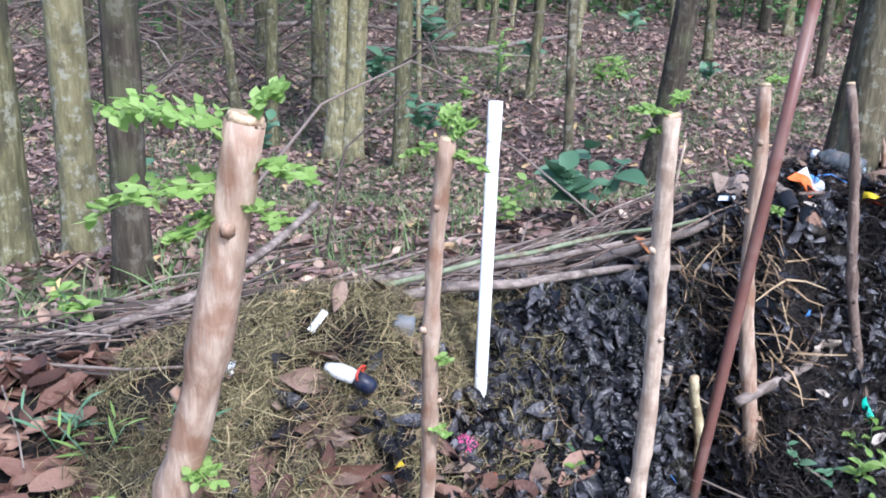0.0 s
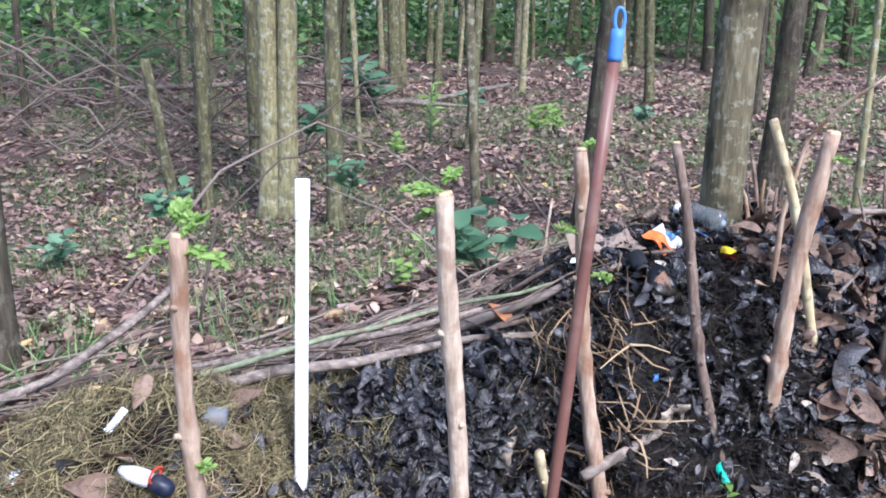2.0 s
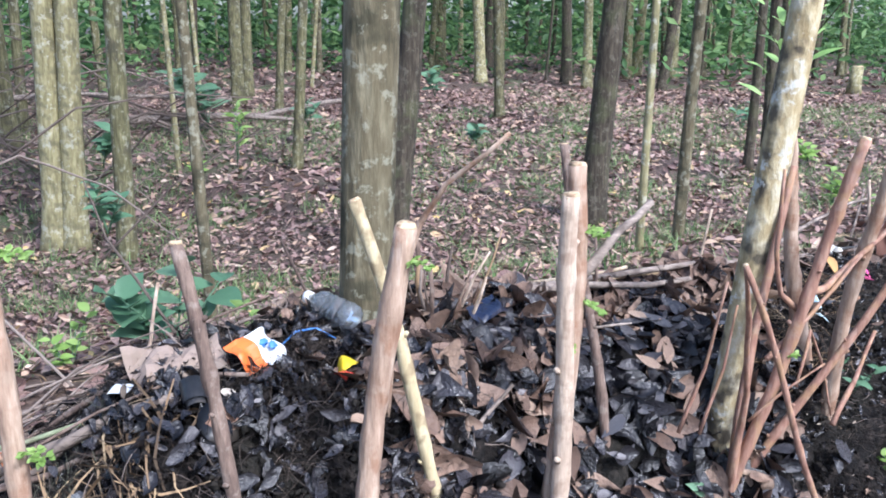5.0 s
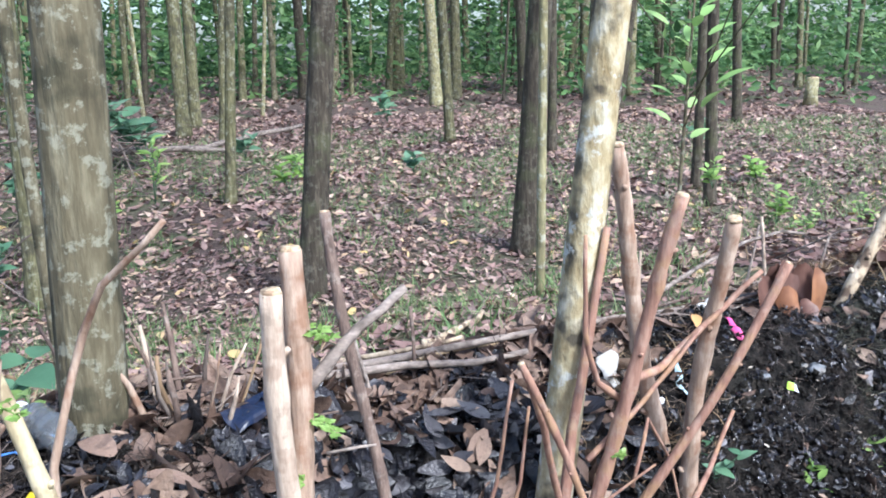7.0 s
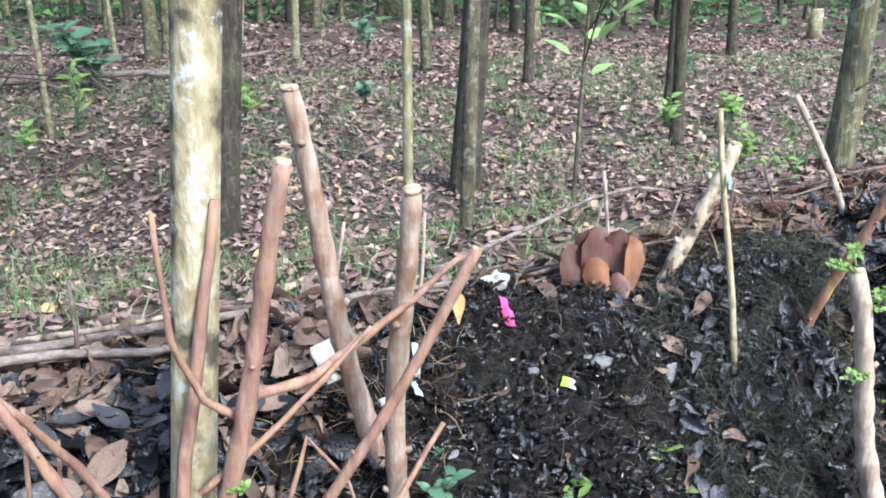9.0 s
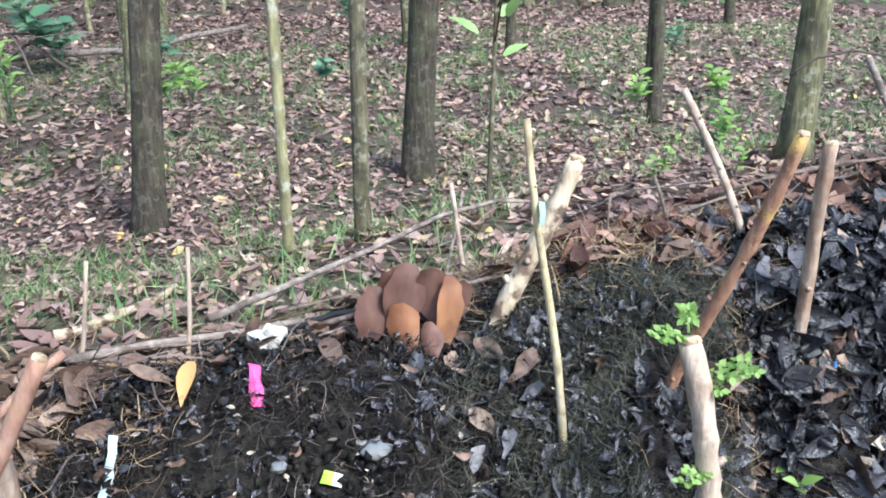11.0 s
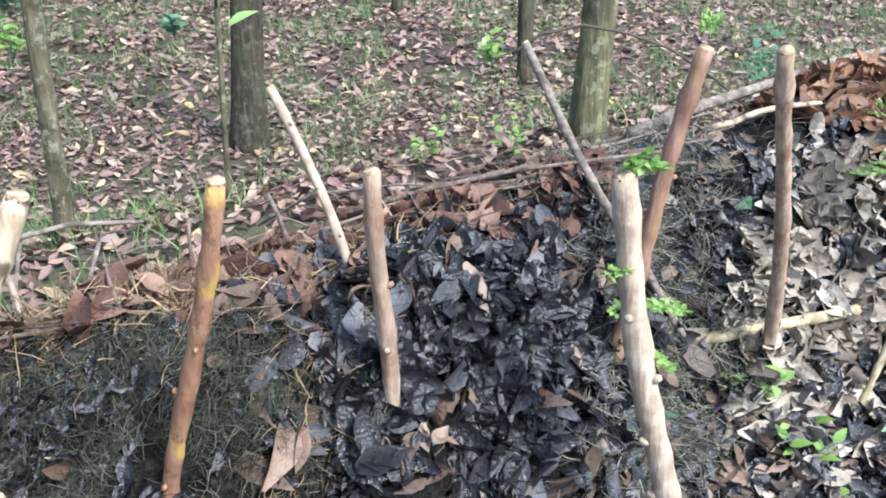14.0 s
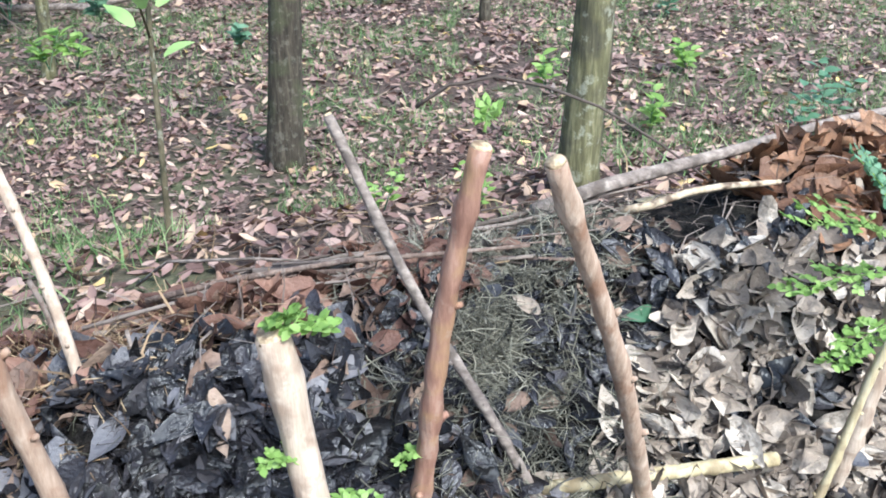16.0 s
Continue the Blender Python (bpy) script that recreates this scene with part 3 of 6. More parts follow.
COVERS = (
    # name, number, x from, to, v from, to, sizes, material, label, pieces, tilt, downhill
    ("brown_leaf_cover", 1700, -1.6, -0.62, -0.75, 0.35, (0.04, 0.10), "leaf_red", "reddish brown dry leaves", LEAVES, 0.45, 0),
    ("brown_leaf_cover", 900, -0.8, 0.15, -0.85, -0.2, (0.05, 0.13), "leaf_red", "dry brown leaves", LEAVES, 0.45, 0),
    ("wet_leaf_cover", 120, -0.5, 0.15, -0.3, 0.0, (0.03, 0.08), "leaf_black", "dark leaves in the straw", LEAVES, 0.6, 0),
    ("brown_leaf_cover", 90, -0.5, 0.2, -0.3, 0.2, (0.04, 0.1), "leaf_brown", "brown leaves in the straw", LEAVES, 0.6, 0),
    ("wet_leaf_cover", 900, -1.2, 0.3, -0.95, -0.3, (0.03, 0.08), "leaf_black", "wet black leaves", LEAVES, 0.5, 0),
    ("straw_cover", 22000, -0.55, 0.2, -0.25, 0.34, (0.03, 0.1), "straw", "matted olive straw", MATTED, 0.4, 0.4),
    ("root_cover", 3000, -0.6, 0.3, -0.4, 0.36, (0.03, 0.09), "root", "dark rotting stalks in the straw", STRANDS, 0.6, 0),
    ("straw_cover", 2500, -0.6, 0.3, -0.3, 0.36, (0.03, 0.1), "straw_tan", "loose yellow straw", STRANDS, 0.6, 0),
    ("wet_leaf_cover", 5200, 0.12, 0.62, -0.6, 0.22, (0.03, 0.075), "leaf_black", "wet black hanging leaves", RAGS, 0.45, 0.92),
    ("root_cover", 2600, 0.3, 0.65, -0.3, 0.3, (0.03, 0.09), "moss", "fine olive fibre", STRANDS, 0.5, 0.8),
    ("root_cover", 18000, 0.5, 1.5, -0.6, 0.5, (0.02, 0.09), "root", "dark fine roots", STRANDS, 0.7, 0.55),
    ("stalk_cover", 500, 0.55, 1.5, -0.4, 0.4, (0.03, 0.1), "twig", "brown stalk bits", STRANDS, 0.6, 0.5),
    ("wet_leaf_cover", 3400, 0.6, 1.5, -0.7, 0.45, (0.015, 0.055), "leaf_black", "wet black leaves", RAGS, 0.5, 0.6),
    ("brown_leaf_cover", 60, 0.6, 1.4, -0.7, 0.4, (0.025, 0.06), "leaf_pale", "few pale leaves", LEAVES, 0.5, 0),
    ("wet_leaf_cover", 2800, 1.3, 2.15, -0.6, 0.5, (0.04, 0.11), "leaf_black", "wet black leaves", LEAVES, 0.6, 0.3),
    ("brown_leaf_cover", 450, 1.3, 2.25, 0.3, 0.6, (0.05, 0.11), "leaf_brown", "dry brown leaves along the ridge", LEAVES, 0.6, 0),
    ("straw_cover", 700, 2.1, 2.36, 0.15, 0.42, (0.03, 0.1), "straw_tan", "yellow straw at the edge of black soil", STRANDS, 0.4, 0.2),
    ("brown_leaf_cover", 800, 1.15, 2.12, -0.6, 0.6, (0.06, 0.14), "leaf_brown", "curled dry brown leaves", LEAVES, 0.6, 0),
    ("root_cover", 17000, 2.2, 3.1, -0.5, 0.45, (0.015, 0.06), "root", "dark crumbs and roots", STRANDS, 0.7, 0.4),
    ("stalk_cover", 1500, 2.2, 3.0, -0.4, 0.45, (0.015, 0.06), "twig", "brown stalk bits", STRANDS, 0.6, 0.4),
    ("wet_leaf_cover", 3600, 2.2, 3.1, -0.7, 0.42, (0.008, 0.028), "leaf_black", "black leaf crumbs", RAGS, 0.6, 0.4),
    # Lighter slate crumbs serve as leaf fragments and as painted glints on soil.
    ("slate_leaf_cover", 260, 2.2, 3.1, -0.5, 0.4, (0.008, 0.026), "leaf_slate", "slate grey crumbs", LEAVES, 0.8, 0),
    ("brown_leaf_cover", 170, 2.2, 2.95, -0.6, 0.45, (0.012, 0.036), "leaf_brown", "brown leaf crumbs", RAGS, 0.7, 0.3),
    ("brown_leaf_cover", 30, 2.86, 3.0, -0.1, 0.3, (0.035, 0.075), "leaf_brown", "dull brown leaves hanging in a cleft", RAGS, 0.5, 0.8),
    ("slate_leaf_cover", 50, 2.86, 3.0, -0.1, 0.3, (0.03, 0.07), "leaf_slate", "slate leaves hanging in a cleft", RAGS, 0.5, 0.8),
    ("slate_leaf_cover", 250, 0.6, 1.5, -0.6, 0.4, (0.008, 0.03), "leaf_slate", "slate grey crumbs", LEAVES, 0.8, 0),
    ("pale_crumb_cover", 420, 2.2, 3.2, -0.6, 0.4, (0.006, 0.016), "leaf_pale", "pale crumbs", LEAVES, 0.6, 0),
    ("moss_cover", 30000, 2.92, 3.46, -0.5, 0.36, (0.02, 0.065), "moss", "matted grey-green fibre", STRANDS, 0.45, 0.85),
    ("wet_leaf_cover", 900, 2.95, 3.42, -0.3, 0.4, (0.015, 0.045), "leaf_black", "black leaf shreds in the fibre", RAGS, 0.5, 0.7),
    ("root_cover", 5000, 2.95, 3.55, -0.5, 0.35, (0.015, 0.05), "root", "dark roots", STRANDS, 0.7, 0.6),
    ("brown_leaf_cover", 80, 2.85, 3.3, -0.4, 0.25, (0.03, 0.06), "leaf_black", "dull grey-brown leaves", RAGS, 0.5, 0.8),
    ("wet_leaf_cover", 1600, 3.52, 4.02, 0.08, 0.36, (0.04, 0.1), "leaf_black", "wet black-violet leaves", LEAVES, 0.5, 0.8),
    ("wet_leaf_cover", 800, 3.9, 4.5, -0.2, 0.4, (0.035, 0.09), "leaf_black", "dark leaves beside dry grass", LEAVES, 0.6, 0.3),
    ("brown_leaf_cover", 260, 3.9, 4.5, -0.2, 0.5, (0.04, 0.09), "leaf_brown", "brown leaves beside dry grass", LEAVES, 0.6, 0.3),
    ("straw_cover", 500, 3.38, 3.56, 0.0, 0.42, (0.03, 0.12), "straw_tan", "brown stalks hanging down the face", STRANDS, 0.8, 0.6),
    ("root_cover", 5000, 3.3, 4.05, -0.2, 0.4, (0.02, 0.07), "root", "dark roots between leaves", STRANDS, 0.8, 0.5),
    ("slate_leaf_cover", 260, 3.45, 4.1, 0.0, 0.45, (0.04, 0.1), "leaf_slate", "slate grey leaves", LEAVES, 0.7, 0.7),
    ("slate_leaf_cover", 1300, 3.4, 5.6, -0.9, 0.12, (0.03, 0.075), "leaf_slate", "slate grey leaves", LEAVES, 0.6, 0),
    ("slate_leaf_cover", 300, 1.3, 2.15, -0.5, 0.5, (0.03, 0.07), "leaf_slate", "slate grey leaves", LEAVES, 0.6, 0),
    ("slate_leaf_cover", 150, 0.12, 0.62, -0.5, 0.22, (0.025, 0.06), "leaf_slate", "slate grey leaves", RAGS, 0.5, 0.9),
    ("brown_leaf_cover", 140, 3.4, 4.1, 0.1, 0.5, (0.04, 0.11), "leaf_brown", "dull brown leaves", LEAVES, 0.5, 0.5),
    ("straw_cover", 8500, 2.98, 3.68, 0.36, 0.75, (0.04, 0.13), "straw_tan", "tan straw and stalks", STRANDS, 0.8, 0),
    ("strap_cover", 420, 2.98, 3.65, 0.34, 0.6, (0.05, 0.14), "straw_tan", "curling brown root stalks", STRAPS, 0.9, 0.2),
    ("dry_grass_cover", 15000, 4.0, 4.36, 0.0, 0.72, (0.04, 0.13), "straw_grey", "clump of grey-green dry grass", STRANDS, 0.7, 0.3),
    ("pale_leaf_cover", 1700, 4.38, 5.5, 0.0, 0.3, (0.05, 0.11), "leaf_pale", "bleached pale leaves", LEAVES, 0.6, 0.2),
    ("wet_leaf_cover", 1100, 4.3, 5.6, -0.15, 0.35, (0.03, 0.085), "leaf_black", "dark leaves among pale ones", LEAVES, 0.6, 0.2),
    ("brown_leaf_cover", 1500, 4.82, 6.0, 0.33, 0.9, (0.07, 0.15), "leaf_rust", "large curled brown leaves", LEAVES, 0.8, 0.3),
    ("mixed_leaf_cover", 900, 3.4, 5.6, -0.9, 0.08, (0.045, 0.09), "leaf_pale", "mixed pale fallen leaves", LEAVES, 0.5, 0),
    ("mixed_leaf_cover", 800, 3.4, 5.6, -0.9, 0.08, (0.045, 0.095), "leaf_brown", "mixed brown fallen leaves", LEAVES, 0.5, 0),
    ("wet_leaf_cover", 1900, 3.4, 5.6, -0.9, 0.05, (0.04, 0.095), "leaf_black", "mixed dark fallen leaves", LEAVES, 0.5, 0),
    ("red_leaf_cover", 1500, 3.2, 4.15, 0.36, 1.0, (0.05, 0.12), "leaf_red", "reddish fallen leaves", LEAVES, 0.5, 0),
    ("brown_leaf_cover", 900, 0.9, 3.3, 0.4, 1.1, (0.03, 0.08), "leaf_brown", "brown leaves behind the ridge", LEAVES, 0.5, 0),
    ("strap_cover", 280, 0.56, 0.76, -0.1, 0.24, (0.06, 0.18), "straw_tan", "dry strap leaves hanging down", STRAPS, 0.35, 1.0),
    ("strap_cover", 200, 3.35, 3.6, -0.1, 0.25, (0.04, 0.1), "straw_tan", "dry strap leaves hanging down", STRAPS, 0.4, 0.9),
    ("twig_cover", 2600, 0.2, 5.0, 0.35, 1.1, (0.05, 0.22), "twig", "fine dry twiglets", STRANDS, 0.5, 0),
)
for c_name, c_n, cx0, cx1, cv0, cv1, c_size, c_mat, c_label, c_pieces, c_tilt, c_down in COVERS:
    heap_cover(c_name, c_n, cx0, cx1, cv0, cv1, c_size, M[c_mat], c_label, c_pieces, c_tilt, downhill=c_down, lift=0.006)

# ---- fallen leaves and grass of the forest floor ----


def on_ground(n, x0, x1, y0, y1, v_min=0.75):
    x, y = rng.uniform(x0, x1, n), rng.uniform(y0, y1, n)
    ok = across(x, y) > v_min
    x, y = x[ok], y[ok]
    return x, y, terrain(x, y)


def floor_cover(name, n, area, size, mat, label, category, templates, tilt=0.42, lift=0.012):
    x, y, z = on_ground(n, *area)
    nrm = normal_at(terrain, x, y)
    return scatter(name, templates, np.stack([x, y, z + lift + rng.uniform(0, 0.02, len(x))], 1), rotations(nrm, rng.uniform(0, 6.28, len(x)), tilt),
                   rng.uniform(*size, len(x)), mat, label, category)


floor_cover("leaf_litter", 46000, (-5, 8, 1.5, 8.5), (0.03, 0.085), M["litter"], "carpet of reddish brown fallen leaves", "leaf litter", FLAT_LEAVES)
floor_cover("leaf_litter", 34000, (-9, 13, 8.5, 18), (0.055, 0.125), M["litter"], "carpet of reddish brown fallen leaves", "leaf litter", FAR_LEAVES)
floor_cover("leaf_litter", 8000, (-12, 18, 18, 32), (0.12, 0.2), M["litter"], "far carpet of reddish fallen leaves", "leaf litter", FAR_LEAVES)
floor_cover("pale_leaf_litter", 1500, (-5, 9, 1.5, 12), (0.05, 0.11), M["litter_pale"], "scattered pale tan fallen leaves", "leaf litter", FLAT_LEAVES)


def patchy(x, y, scale, threshold):
    return np.array([noise.noise((a_ * scale, b_ * scale, 7.7)) > threshold for a_, b_ in zip(x, y)], bool)


def grass(name, n, area, size, threshold, label):
    x, y, z = on_ground(n, *area)
    ok = patchy(x, y, 0.7, threshold - 0.12) & patchy(x, y, 2.7, threshold)
    x, y, z = x[ok], y[ok], z[ok]
    k = len(x)
    up = np.tile([0, 0, 1.0], (k, 1))
    s = rng.uniform(*size, k)
    scatter(name, BLADES, np.stack([x, y, z - 0.01], 1), rotations(up, rng.uniform(0, 6.28, k), 0.35), s, M["grass"], label, "grass")


grass("grass", 38000, (-5, 7, 1.5, 6.5, 0.8), (0.05, 0.14), -0.1, "sparse green grass among fallen leaves")
grass("grass", 75000, (-8, 12, 6, 15), (0.06, 0.16), -0.1, "patches of low green grass on forest floor")

x_, y_, = rng.uniform(-3, 7, 5000), rng.uniform(-2.5, 3.2, 5000)
ok_ = across(x_, y_) < -0.7
x_, y_ = x_[ok_], y_[ok_]
scatter("leaf_litter", FLAT_LEAVES, np.stack([x_, y_, terrain(x_, y_) + 0.012], 1), rotations(normal_at(terrain, x_, y_), rng.uniform(0, 6.28, len(x_)), 0.25), rng.uniform(0.04, 0.09, len(x_)), M["litter"], "fallen leaves on the walked ground", "leaf litter")
floor_cover("twig_litter", 9000, (-4, 7, 1.5, 6.5), (0.05, 0.28), M["straw_tan"], "dry stalks and twiglets on the ground", "twigs", STRANDS, 0.3)
floor_cover("twig_litter", 5000, (-4, 7, 1.5, 9), (0.06, 0.3), M["twig"], "fine dry twigs on the ground", "twigs", STRANDS, 0.25)

# ---- trees ----
def tree(x, y, r, lean, bark, label, height=8.0, lean_y=0.0, crown=True, seed=0, z=None, flare=1.5):
    r_ = random.Random(seed * 13 + 5)
    z0 = float(terrain(x, y)) - 0.06 if z is None else z
    root = tagged(new("tree"), label, "tree")
    root.location = (x, y, z0)
    pts, rad = [], []
    n = 14
    bx, by = r_.uniform(-0.05, 0.05), r_.uniform(-0.05, 0.05)
    for i in range(n + 1):
        h = height * (i / n) ** 1.5
        w = math.sin(h * 1.1 + seed) * 0.03
        pts.append((lean * h + w * bx * 10, lean_y * h + w * by * 10, h))
        rad.append(r * (1 - 0.55 * h / height) * (1 + (flare - 1) * math.exp(-h / (r * 1.6))))
    g = Geo().tube(pts, rad, 12, 0.05, seed=seed)
    g.make("trunk", bark, root)
    top = Vector(pts[-1])
    for k in range(3):
        w = r_.uniform(0, 6.28)
        i0 = 9 + k
        s = Vector(pts[i0])
        e_ = s + Vector((math.cos(w) * 1.1, math.sin(w) * 1.1, 1.3))
        Geo().tube([s, s.lerp(e_, 0.5) + Vector((0, 0, 0.1)), e_], [rad[i0] * 0.5, rad[i0] * 0.32, 0.01], 6).make("limb", bark, root)
    if crown:
        ob = tagged(new("crown", CROWNS[seed % len(CROWNS)]), kind="stuff")
        ob.parent = root
        ob.location = top + Vector((0, 0, -0.2))
        ob.rotation_euler = (0, 0, r_.uniform(0, 6.28))
    return root


def crown_mesh(seed, n=190, radius=1.3, size=(0.12, 0.24), mat="leaf_deep"):
    d = rng.normal(size=(n, 3))
    clumps = rng.normal(size=(14, 3)) * np.array([0.75, 0.75, 0.55]) * radius
    p = clumps[rng.integers(0, 14, n)] + d * 0.26
    nrm = np.tile([0, 0, 1.0], (n, 1))
    ob = scatter("crown_source", FAR_LEAVES, p, rotations(nrm, rng.uniform(0, 6.28, n), 0.7), rng.uniform(*size, n), M[mat], "", "", kind="")
    me = ob.data
    bpy.data.objects.remove(ob)
    me.name = "crown"
    return me


CROWNS = [crown_mesh(k) for k in range(4)]

OLIVE, DARK, GREY, PALE = M["bark_olive"], M["bark_dark"], M["bark_grey"], M["bark_pale"]
NEAR_TREES = [
    (-1.48, 3.54, 0.080, 0.00, PALE, "slender tree with smooth pale greenish bark"),
    (-0.98, 2.74, 0.060, 0.00, DARK, "slender tree with dark fissured bark"),
    (-1.52, 3.00, 0.072, 0.00, OLIVE, "slender tree with dull olive bark"),
    # Pale bark on this pair also paints the yellow light on their trunks.
    (-0.98, 8.20, 0.110, 0.03, PALE, "tree with yellow-streaked olive bark, one of a pair"),
    (-0.80, 8.16, 0.100, 0.03, PALE, "tree with bark coloured yellowish for light, one of a pair"),
    (-1.34, 9.80, 0.088, 0.00, OLIVE, "olive-barked tree behind a pair"),
    (-0.33, 7.80, 0.078, 0.01, OLIVE, "slender olive-barked tree on leaf litter"),
    (-1.62, 8.50, 0.064, 0.01, OLIVE, "thin straight olive-barked tree"),
    (0.66, 4.24, 0.026, -0.04, GREY, "thin pole-like tree with blotched grey bark"),
    (1.145, 2.37, 0.060, 0.03, GREY, "tree with grey lichen-covered bark behind the heap"),
    (1.695, 6.70, 0.094, 0.09, DARK, "leaning tree with dark mossy bark"),
    (3.42, 7.35, 0.105, 0.06, DARK, "dark-barked tree with flared foot"),
    (2.57, 4.30, 0.020, 0.0, PALE, "very thin tree with pale yellow bark"),
    (2.84, 4.46, 0.030, 0.02, GREY, "thin tree with grey blotched bark"),
    (4.66, 4.72, 0.064, 0.04, OLIVE, "tree with olive bark beside the heap"),
    (5.73, 8.70, 0.062, -0.03, DARK, "slender dark-barked tree on open floor"),
    (1.05, 10.20, 0.060, 0.06, OLIVE, "slender tree near a fallen branch"),
    (0.14, 15.60, 0.115, 0.00, OLIVE, "distant tree with olive-green bark"),
    (4.23, 14.05, 0.080, -0.05, OLIVE, "distant slender tree leaning slightly"),
    (5.08, 19.5, 0.130, -0.05, PALE, "distant tree with pale bark"),
    (4.91, 24.0, 0.140, 0.00, OLIVE, "distant tree with olive-green bark"),
    (0.81, 14.50, 0.066, 0.06, OLIVE, "distant thin tree with dull bark"),
    (-0.25, 10.55, 0.032, -0.03, PALE, "thin pale trunk of a sapling"),
    (-0.53, 16.30, 0.040, -0.05, PALE, "distant thin tree with pale bark"),
    (1.40, 17.98, 0.042, 0.07, PALE, "distant thin tree with pale bark"),
    (2.41, 22.00, 0.130, -0.04, DARK, "distant dark-barked tree between others"),
    (3.55, 22.50, 0.060, 0.00, OLIVE, "distant thin tree with dull bark"),
    (9.55, 14.90, 0.085, -0.06, DARK, "distant tree with dark bark"),
    (5.32, 12.42, 0.066, 0.00, DARK, "slender dark tree behind another"),
    (2.34, 15.31, 0.062, 0.03, PALE, "distant slender tree with pale bark"),
    (5.91, 22.50, 0.120, 0.02, DARK, "distant dark-barked tree between others"),
    (8.51, 17.78, 0.110, 0.12, DARK, "distant dark tree leaning sideways"),
    (7.17, 18.49, 0.105, -0.03, PALE, "distant tree with pale bark"),
    (0.25, 16.81, 0.100, 0.00, OLIVE, "distant tree with olive-green bark"),
    (6.04, 9.60, 0.055, 0.00, DARK, "slender tree with dark bark"),
]
for k, (x, y, r, lean, bark, label) in enumerate(NEAR_TREES):
    tree(x, y, r, lean, bark, label, height=6.0 + 2.5 * min(1, r / 0.08), seed=k + 1, crown=r > 0.025, flare=1.45 if r > 0.05 else 1.15)

far_rng = random.Random(21)
far_spots = []
while len(far_spots) < 110:
    x, y = far_rng.uniform(-11, 17), far_rng.uniform(10.5, 31)
    if x > -1.0 and y < 19 or any((x - q[0]) ** 2 + (y - q[1]) ** 2 < 0.5 for q in far_spots):
        continue
    far_spots.append((x, y))
for k, (x, y) in enumerate(far_spots):
    r = far_rng.choice((0.035, 0.05, 0.07, 0.09, 0.12))
    bark = far_rng.choice((OLIVE, OLIVE, PALE, DARK, GREY))
    tree(x, y, r, far_rng.uniform(-0.06, 0.07), bark, "distant forest tree with slim straight trunk", height=7 + 20 * r, seed=100 + k)

# undergrowth and far woods
def foliage(name, n, area, z0, z1, size, mat, label, category="undergrowth", power=1.0, gaps=-0.05):
    x, y = rng.uniform(area[0], area[1], n), rng.uniform(area[2], area[3], n)
    keep = patchy(x, y, 0.35, gaps)
    x, y = x[keep], y[keep]
    k = len(x)
    z = terrain(x, y) + z0 + (z1 - z0) * rng.uniform(0, 1, k) ** power
    nrm = np.tile([0, -0.5, 0.8], (k, 1))
    scatter(name, FAR_LEAVES, np.stack([x, y, z], 1), rotations(nrm, rng.uniform(0, 6.28, k), 0.6), rng.uniform(*size, k), mat, label, category)


foliage("undergrowth", 34000, (-16, 24, 21, 33), 0.0, 4.5, (0.1, 0.28), M["leaf_wood"], "far green undergrowth between trunks", power=1.3)
foliage("far_woods", 40000, (-34, 42, 31, 44), 0.0, 12.0, (0.25, 0.62), M["leaf_wood"], "wall of distant green forest foliage", "far woods", power=1.5, gaps=-0.5)
foliage("undergrowth", 6000, (-10, -1.5, 12, 22), 0.2, 5.0, (0.12, 0.25), M["leaf_wood"], "green foliage between the far trunks")
# The sunlit look comes from a brighter leaf colour than the foliage around.
foliage("undergrowth", 1500, (-9, -2.5, 9, 14), 1.0, 4.0, (0.1, 0.2), M["leaf_green"], "sunlit yellow-green leaves between trunks")
foliage("undergrowth", 6500, (7, 22, 17, 25), 0.0, 4.0, (0.14, 0.3), M["leaf_wood"], "green shrubs at the edge of the clearing")

